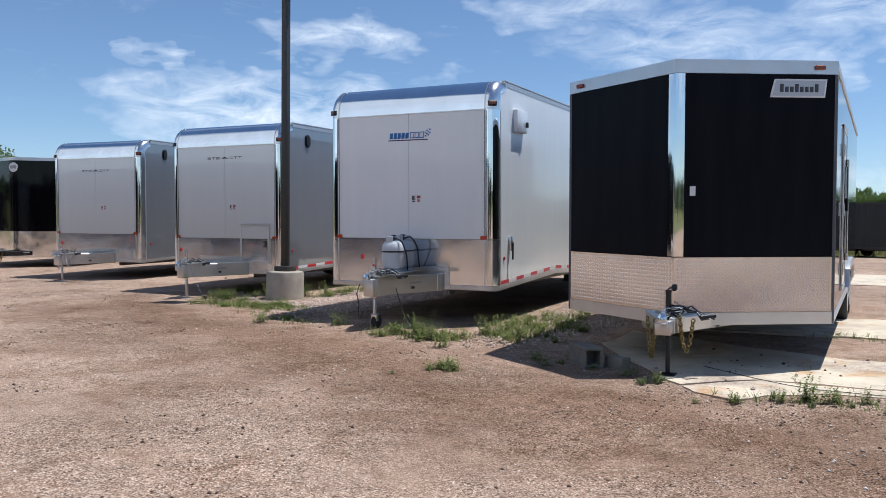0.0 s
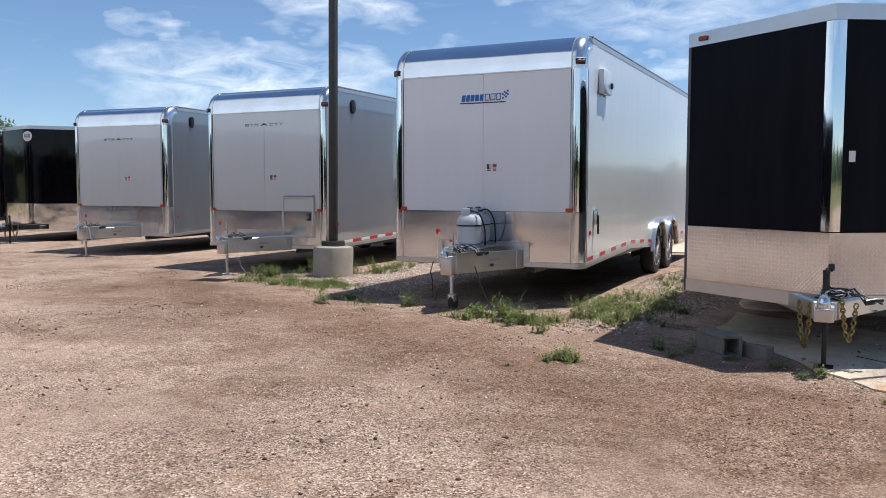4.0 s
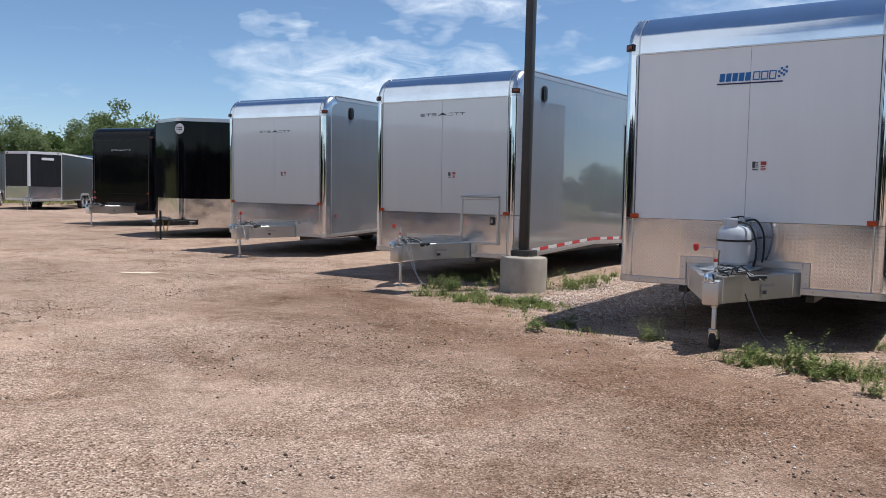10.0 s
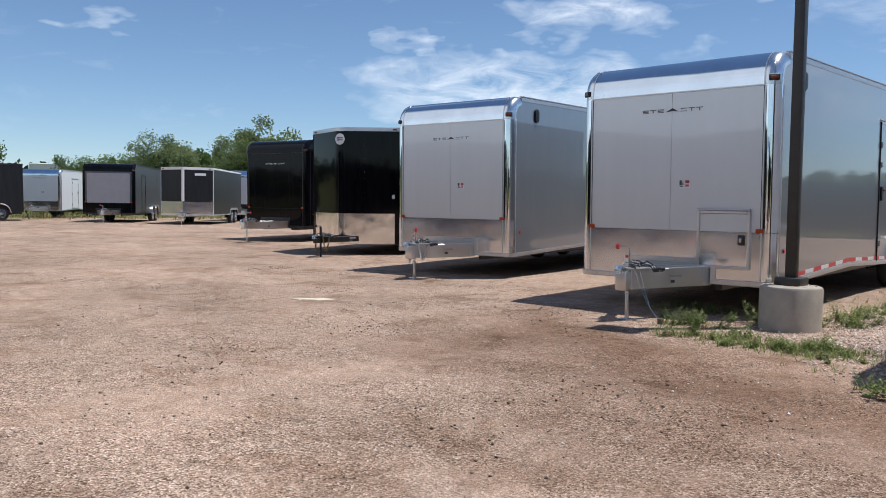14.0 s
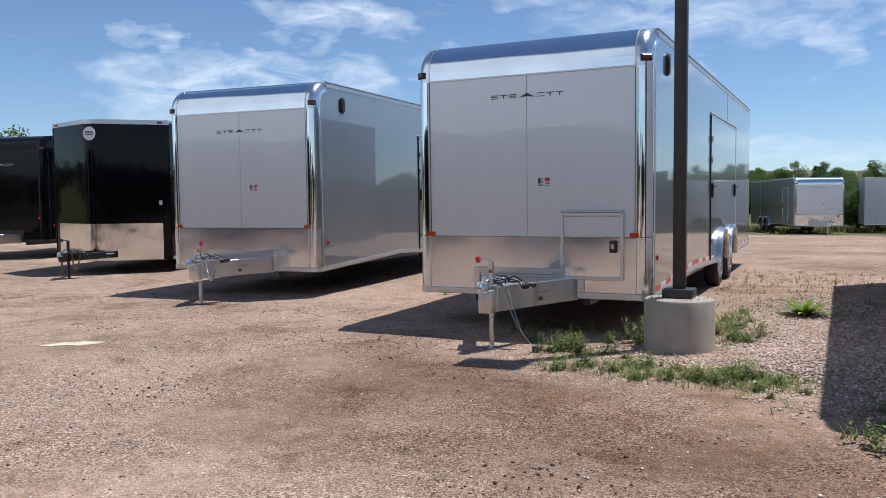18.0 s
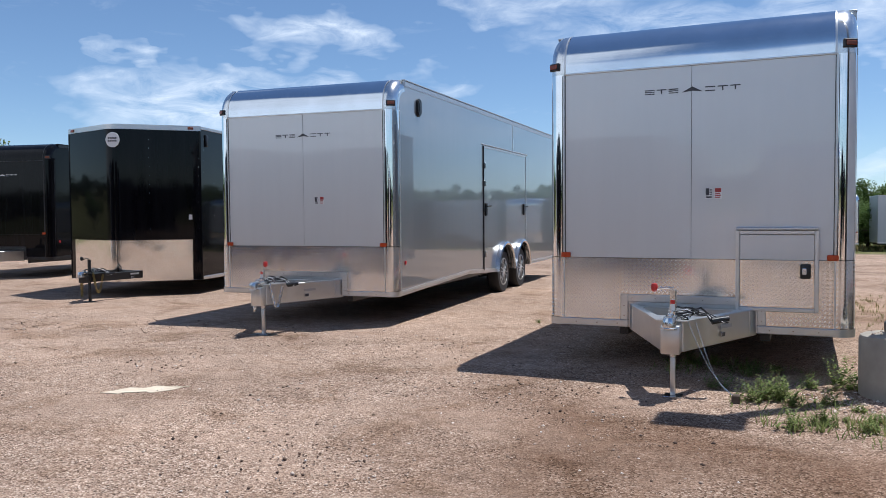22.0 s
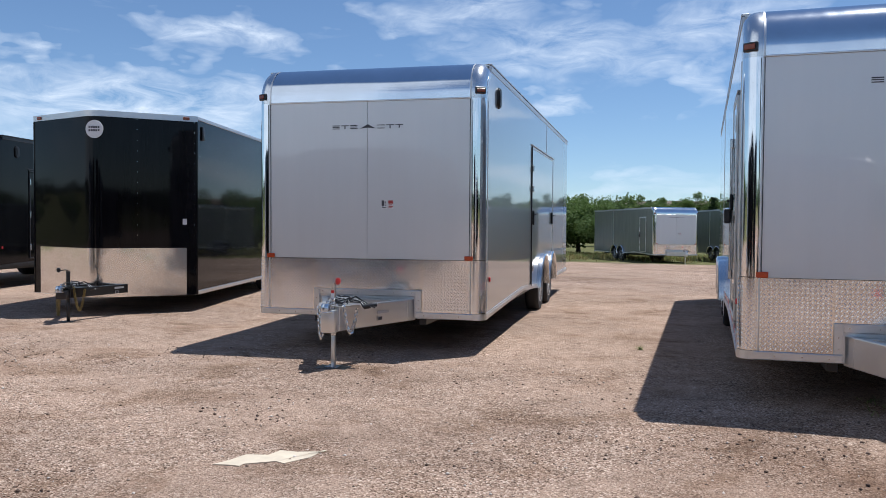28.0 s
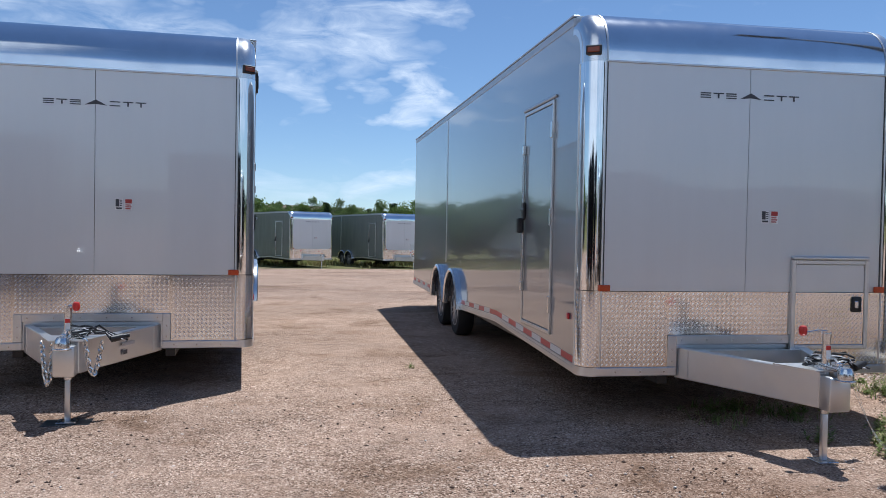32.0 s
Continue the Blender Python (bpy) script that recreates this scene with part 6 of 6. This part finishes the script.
scatter("pebbles", (-20, 3.0, 0.8, 13.5), 90000, lot_pebble, PEBBLE, "loose pebbles strewn over the gravel", 41, pebble_density, 170)


# ---- trailers across the lot ----
def at_bearing(yaw, dist, o=(-9.0, 4.0)):
    return o[0] - dist * math.sin(radians(yaw)), o[1] + dist * math.cos(radians(yaw))


def far_round(x, y, yaw, label, skin, front=None, hatch=False, dark=False, L=7.3, door=True, right=False, mark="bars", H=2.62, wheels=(4.4, 5.3)):
    return round_trailer("enclosed_trailer", x, y, yaw, label, BACK, skin, front, L=L, H=H, dark=dark, hatch=hatch, mark=mark, vent=None, far=True, strip=False,
                         left_door=(1.0, 1.8, 0.6, 2.5) if door else None, right_door=(1.6, 2.5, 0.6, 2.5) if right else None, wheels=wheels, reach=1.1)


far_round(-12.75, 51.3, 28.0, "grey enclosed trailer with a silver front across the lot", GREYGREEN, SILVER, L=8.6)
far_round(-7.65, 51.6, 22.0, "grey enclosed trailer with a front hatch across the lot", GREYGREEN, SILVER, hatch=True)
far_round(1.8, 56.0, 95.0, "long white enclosed trailer parked broadside, its shade painted grey", SHADED_WHITE, SHADED_WHITE, door=False, L=7.4, mark=None)
far_round(5.4, 50.5, 60.0, "charcoal enclosed trailer with dark front", CHARCOAL, CHARCOAL, door=False, dark=True)
far_round(-22.6, 62.0, 30.0, "white enclosed trailer behind the silver ones", WHITE, WHITE, door=False, L=6.0)
# left edge of the lot, seen from the drive
fx, fy = -46.6, 22.2
far_round(fx, fy, 50.0, "dark trailer with a pale grey nose panel and slate side", SLATE, None, door=False, right=True, dark=True, mark=None)
tl = v_trailer("wedge_nose_trailer", -42.5, 24.3, 44.0, "charcoal wedge-nose trailer with white trim", BACK, CHARCOAL, CHARCOAL, L=6.5, nose=0.8, trim=STICKER, plate_h=0.6, rail_h=0.1, zb=0.45, H=2.4)
nf = Vector((0.8, -1.3, 0)).normalized()
part("badge", boxm(-0.28, 0.28, -0.004, 0.004, -0.06, 0.06), STICKER, tl, "white maker's badge", face_pose(0.75, -0.8 + 0.8 * 0.75 / 1.3 - 0.012, 2.50, nf.x, nf.y))
drawbar(tl, reach=1.2, zt=0.55, half=0.6, deep=0.14, jack_y=-1.05)
far_round(-58.8, 23.6, 42.0, "white enclosed trailer with bluish front panel", WHITE, WHITE, door=False, right=True, L=5.0)
far_round(-56.0, 12.5, -20.5, "charcoal enclosed trailer seen along its side", CHARCOAL, CHARCOAL, door=False, dark=True, L=8.5, right=False, wheels=(6.5, 7.4))
far_round(-47.6, 30.6, 40.0, "white enclosed trailer behind the wedge-nosed one", WHITE, WHITE, door=False, L=6.0)
# facing rows beside and behind the drive, mirrored in the polished fronts and sides
OPPOSITE = "trailers parked opposite the row"
for src, x, y, yaw in ((black_b, -22.8, 5.2, 182), (black_b, -18.5, 4.2, 178), (silver_b, -27.2, 5.6, 181), (black_b, -14.0, 1.3, 181), (silver_b, -9.4, -3.6, 180), (black_b, -5.2, -4.0, 181), (wedge_b, -0.6, -10.2, 178), (black_b, 5.0, -10.5, 179),
                        (white, 27.5, 4.0, -88), (white, 27.0, 10.2, -92), (silver_b, 27.8, 16.4, -90), (white, 27.2, 22.4, -87)):
    tagged(copy_thing(src, stand(x, y, yaw)), group=OPPOSITE)
# pale nose panel of the dark trailer
pn = thing("nose_cover", stand(fx, fy, 50.0), "pale grey sheet panel covering a trailer's nose", "panel")
part("panel", boxm(-1.06, 1.06, -0.03, -0.012, 1.02, 2.55, 0.004), simple("pale_grey_sheet", (0.36, 0.36, 0.38), 0.6, 0, 0.05, 3, 0.02), pn)


# ---- trees ----
def tree_meshes(seed, h, w, leaf, kind):
    """Trunk with limbs, and a crown of many small leaf clumps set about the limbs' ends."""
    rnd = random.Random(seed)
    tb, cb = bmesh.new(), bmesh.new()
    if kind == "pine":
        tube(tb, [(0, 0, -0.3), (0.05, 0, h * 0.5), (0, 0.03, h * 0.97)], [0.16, 0.10, 0.02], 7)
        layers = 17
        for k in range(layers):
            z = h * (0.12 + 0.86 * k / layers)
            rr = w * 0.5 * (1.02 - k / layers) ** 0.8 * rnd.uniform(0.8, 1.1)
            for j in range(7):
                a = rnd.uniform(0, 6.28)
                tip = Vector((rr * math.cos(a), rr * math.sin(a), z - 0.14 * rr))
                if k % 3 == 0 and j < 3:
                    tube(tb, [(0, 0, z), tip * 0.8 + Vector((0, 0, z * 0.2))], [0.03, 0.01], 4)
                for _ in range(12):
                    p = Vector((0, 0, z)).lerp(tip, rnd.uniform(0.3, 1.0)) + Vector((rnd.gauss(0, 0.16), rnd.gauss(0, 0.16), rnd.gauss(0, 0.12)))
                    leaf_quad(cb, p, rnd, 0.36)
        return finish("trunk", tb, BARK), finish("crown", cb, leaf, 0)
    tips = []
    fork = h * rnd.uniform(0.18, 0.28)
    tube(tb, [(0, 0, -0.3), (0.05, 0.02, fork * 0.5), (0, 0, fork)], [0.24, 0.18, 0.15], 8)
    for k in range(8):
        a = k * 0.785 + rnd.uniform(-0.3, 0.3)
        r = w * 0.5 * rnd.uniform(0.35, 0.85)
        z = h * rnd.uniform(0.45, 0.88)
        mid = Vector((r * 0.45 * math.cos(a), r * 0.45 * math.sin(a), fork + (z - fork) * 0.6))
        end = Vector((r * math.cos(a), r * math.sin(a), z))
        tube(tb, [(0, 0, fork), mid, end], [0.11, 0.07, 0.02], 6)
        tips += [(end, rnd.uniform(0.16, 0.26) * w), (mid, rnd.uniform(0.12, 0.2) * w)]
        for _ in range(2):
            b = end + Vector((rnd.gauss(0, 0.16 * w), rnd.gauss(0, 0.16 * w), rnd.gauss(0.0, 0.10 * h)))
            tube(tb, [mid, b], [0.05, 0.01], 5)
            tips.append((b, rnd.uniform(0.10, 0.18) * w))
    tips.append((Vector((0, 0, h * 0.90)), 0.16 * w))
    for c, r in tips:
        for _ in range(300):
            d = Vector((rnd.gauss(0, 1), rnd.gauss(0, 1), rnd.gauss(0, 0.8))).normalized() * r * rnd.uniform(0.45, 1.15)
            p = c + d
            p.z = max(p.z, h * 0.10)
            leaf_quad(cb, p, rnd, 0.215)
    return finish("trunk", tb, BARK), finish("crown", cb, leaf, 0)


def leaf_quad(bm, p, rnd, s):
    """A small cupped clump of leaves: two crossing blades."""
    s *= rnd.uniform(0.6, 1.3)
    for _ in range(2):
        u = Vector((rnd.gauss(0, 1), rnd.gauss(0, 1), rnd.gauss(0, 1))).normalized()
        v = u.orthogonal().normalized()
        vs = [bm.verts.new(p + u * s * a + v * s * b) for a, b in ((-0.6, 0), (0, -0.34), (0.6, 0.05), (0.05, 0.36))]
        bm.faces.new(vs)


KINDS = {}
for i, (nm, h, w, leaf, kd) in enumerate((("pale", 8.6, 7.0, CROWN_PALE, "broad"), ("pale2", 7.8, 6.4, CROWN_PALE, "broad"), ("green", 8.0, 6.6, CROWN, "broad"), ("green2", 7.0, 7.4, CROWN, "broad"), ("bush", 4.2, 6.2, CROWN, "broad"), ("pine", 8.2, 4.2, CROWN_DARK, "pine"), ("pine2", 6.8, 4.6, CROWN_DARK, "pine"))):
    KINDS[nm] = (tree_meshes(70 + i, h, w, leaf, kd), h)
TREE_LABEL = {"pale": "broad pale green tree with open crown", "green": "leafy green tree with rounded uneven crown", "bush": "low spreading green bush at the lot's edge", "pine": "dark green pine tree with pointed top"}


def tree(kind, x, y, h, turn=0.0):
    (tm, cm), h0 = KINDS[kind]
    key = kind.rstrip("2")
    t = thing("tree" if key != "bush" else "bush", stand(x, y, turn) @ Matrix.Scale(h / h0, 4), TREE_LABEL[key], "tree" if key != "bush" else "bush", "trees round the lot")
    for nm, me in (("trunk", tm), ("crown", cm)):
        o = new(nm, me)
        o.parent = t
    return t


def tree_by(kind, yaw, dist, el, turn=0.0, o=(-5.0, 2.4)):
    """A tree whose top stands el degrees above eye level, seen from the drive."""
    x, y = at_bearing(yaw, dist, o)
    tree(kind, x, y, (1.5 + dist * math.tan(radians(el)) - ground_z(x, y)) * 0.87, turn)


# trees beyond the left edge of the lot
for k, yaw, dist, el in (("green", 72.6, 88, 4.7), ("green2", 75.2, 92, 4.3), ("green2", 65.6, 105, 3.0), ("pine2", 64.8, 108, 3.0), ("pine", 64.2, 115, 3.4), ("pine2", 63.5, 112, 3.2), ("green2", 62.6, 100, 3.3), ("pale2", 61.0, 92, 4.5), ("pale", 59.8, 90, 4.2), ("green2", 58.4, 95, 3.3), ("pale", 56.0, 84, 5.7), ("pale2", 54.3, 86, 5.0), ("green", 57.2, 98, 3.4), ("green2", 52.5, 92, 4.2), ("green", 50.0, 95, 3.8), ("green", 76.5, 85, 4.6), ("green2", 79.5, 90, 4.4)):
    tree_by(k, yaw, dist, el, yaw * 37)
rt = random.Random(5)
for k in range(22):
    yaw, top = 49 + k * 1.75 + rt.uniform(-0.5, 0.5), rt.uniform(2.9, 3.7)
    if not 63.8 < yaw < 71.6:
        tree_by(rt.choice(("green", "green2", "pale2", "green2")), yaw, rt.uniform(100, 118), top, k * 61)
# hedge along the left edge, low
for k in range(26):
    yaw = 49 + k * 1.35
    tree_by("bush", yaw, rt.uniform(72, 82), rt.uniform(1.5, 2.3) if not 67 < yaw < 71 else 0.9, k * 71)
# belt behind the lot
for k in range(68):
    yaw = 48 - k * 1.05 + rt.uniform(-0.6, 0.6)
    near = 6 < yaw < 11
    tree_by(rt.choice(("pine", "green2", "pine2", "green", "pine2", "green2") if not near else ("green", "green2")), yaw, rt.uniform(110, 125) if not near else 98, rt.uniform(2.3, 3.0) if not near else 2.9, k * 53, (-11.0, 4.5))
for k in range(62):
    tree_by(rt.choice(("pine", "pine2", "green")), 47 - k * 1.13 + rt.uniform(-1, 1), rt.uniform(135, 165), rt.uniform(2.4, 3.1), k * 29, (-11.0, 4.5))
# bushes in the rough grass behind the far trailers
for x, y, h in ((-22.5, 64.0, 4.2), (-20.0, 66.0, 3.8), (-25.0, 67.0, 4.4), (-17.8, 65.0, 3.4), (-4.6, 57.5, 2.6), (-5.6, 58.5, 2.2), (-3.2, 60, 2.4), (4.0, 62, 2.6), (9.0, 58, 2.4)):
    tree("bush", x, y, h, x * 41)
# round the rest of the lot, mirrored in the polished sides
for k in range(44):
    yaw = 84 + k * 5.4 + rt.uniform(-1.5, 1.5)
    tree_by(rt.choice(("green", "green2", "pine", "pale2")), yaw, rt.uniform(90, 115), rt.uniform(1.8, 3.2), k * 47, (-9, 4))


def far_woods():
    rnd = random.Random(8)
    bm = bmesh.new()
    for _ in range(16000):
        yaw, d = rnd.uniform(-180, 180), rnd.uniform(190, 430)
        x, y = at_bearing(yaw, d)
        if noise.noise((x * 0.012, y * 0.012, 2.0)) < -0.12 or (60 < yaw < 76 and d < 350):
            continue
        h = rnd.uniform(3.0, 6.5)
        z = ground_z(x, y)
        for _ in range(5):
            leaf_quad(bm, Vector((x + rnd.gauss(0, 1.8), y + rnd.gauss(0, 1.8), z + h * rnd.uniform(0.15, 1.0))), rnd, 1.9)
    tagged(new("far_woods", finish("far_woods", bm, CROWN_DARK, 0)), "dark wooded hills round the horizon", "woods", kind="stuff")


far_woods()


# ---- buildings far off ----
def house(x, y, yaw, w, d, h, wall_mat, roof_mat, label, gable=1.8, windows=3):
    t = thing("house", stand(x, y, yaw), label, "house", "houses on the hill")
    part("wall", boxm(-w / 2, w / 2, -d / 2, d / 2, -1.0, h), wall_mat, t)
    bm = bmesh.new()
    prism(bm, [(-d / 2 - 0.4, h - 0.1), (0, h + gable), (d / 2 + 0.4, h - 0.1), (d / 2 + 0.4, h + 0.1), (0, h + gable + 0.2), (-d / 2 - 0.4, h + 0.1)], "x", -w / 2 - 0.4, w / 2 + 0.4)
    part("roof", bm, roof_mat, t, smooth=0)
    bm = bmesh.new()
    prism(bm, [(-d / 2, h), (0, h + gable), (d / 2, h)], "x", -w / 2, w / 2)
    part("gable", bm, wall_mat, t, smooth=0)
    for k in range(windows):
        cx = -w / 2 + w * (k + 0.5) / windows
        wd = part("window", boxm(cx - 0.6, cx + 0.6, -d / 2 - 0.05, -d / 2 + 0.02, h * 0.4, h * 0.4 + 1.4), STICKER, t)
        part("pane", boxm(cx - 0.5, cx + 0.5, -d / 2 - 0.06, -d / 2 - 0.051, h * 0.4 + 0.1, h * 0.4 + 1.3), BLACK, wd)


STUCCO = simple("tan_stucco", (0.27, 0.24, 0.21), 0.9, 0, 0.08, 2, 0.1)
ROOF = simple("brown_shingle", (0.20, 0.15, 0.12), 0.9, 0, 0.15, 4, 0.2)
PALE = simple("white_cladding", (0.72, 0.72, 0.72), 0.6, 0, 0.04, 1, 0.02)
for yaw, dist in ((4.4, 175), (3.0, 182), (1.6, 172), (-1.3, 185)):
    hx, hy = at_bearing(yaw, dist, (-9, 4))
    house(hx, hy, yaw * 9, 11, 9, 5.4, STUCCO, ROOF, "grey-tan stucco house with a brown shingle roof", 2.6)
hx, hy = at_bearing(67.9, 330, (-5, 2.4))
house(hx, hy, 62, 12, 8, 3.6, PALE, PALE, "white flat-roofed building on a wooded hill", 0.2, 0)


def carport(x, y):
    t = thing("carport", stand(x, y, 5), "open carport with a white sheet roof and dark shade", "carport")
    part("roof", boxm(-2.2, 2.2, -2.5, 2.5, 2.25, 2.38, 0.02), PALE, t)
    part("back_wall", boxm(-2.1, 2.1, 2.3, 2.4, 0, 2.25), simple("brown_board", (0.10, 0.075, 0.055), 0.8), t)
    for px in (-2.0, 2.0):
        for py in (-2.3, 2.2):
            part("post", boxm(px - 0.06, px + 0.06, py - 0.06, py + 0.06, -0.05, 2.25), BARK, t)


carport(-4.4, 74.0)


def field_blade(bm, x, y, rnd):
    z = ground_z(x, y) - 0.02
    for _ in range(5):
        a = rnd.uniform(0, 6.28)
        blade(bm, (x + rnd.gauss(0, 0.25), y + rnd.gauss(0, 0.25), z), (math.cos(a) * 0.4, math.sin(a) * 0.4, 1), rnd.uniform(0.12, 0.4), 0.05, 0.5)


scatter("tall_grass", (-50, 14, 50, 66), 6000, field_blade, DRY, "tall rough grass along the lot's far edge", 51, lambda x, y: min(1.0, max(0.03, (y - 52.0) / 6)))
scatter("green_grass", (-50, 14, 51, 66), 3000, field_blade, LEAF, "green grass along the lot's far edge", 52, lambda x, y: min(1.0, max(0.03, (y - 53.0) / 6)))


def west_density(x, y):
    u = (-x - 52.0) - 0.25 * (25 - y)
    return max(0.0, min(0.6, u / 6))


scatter("verge_grass", (-75, -40, 5, 50), 3000, field_blade, DRY, "rough dry grass on the lot's verge", 53, west_density)
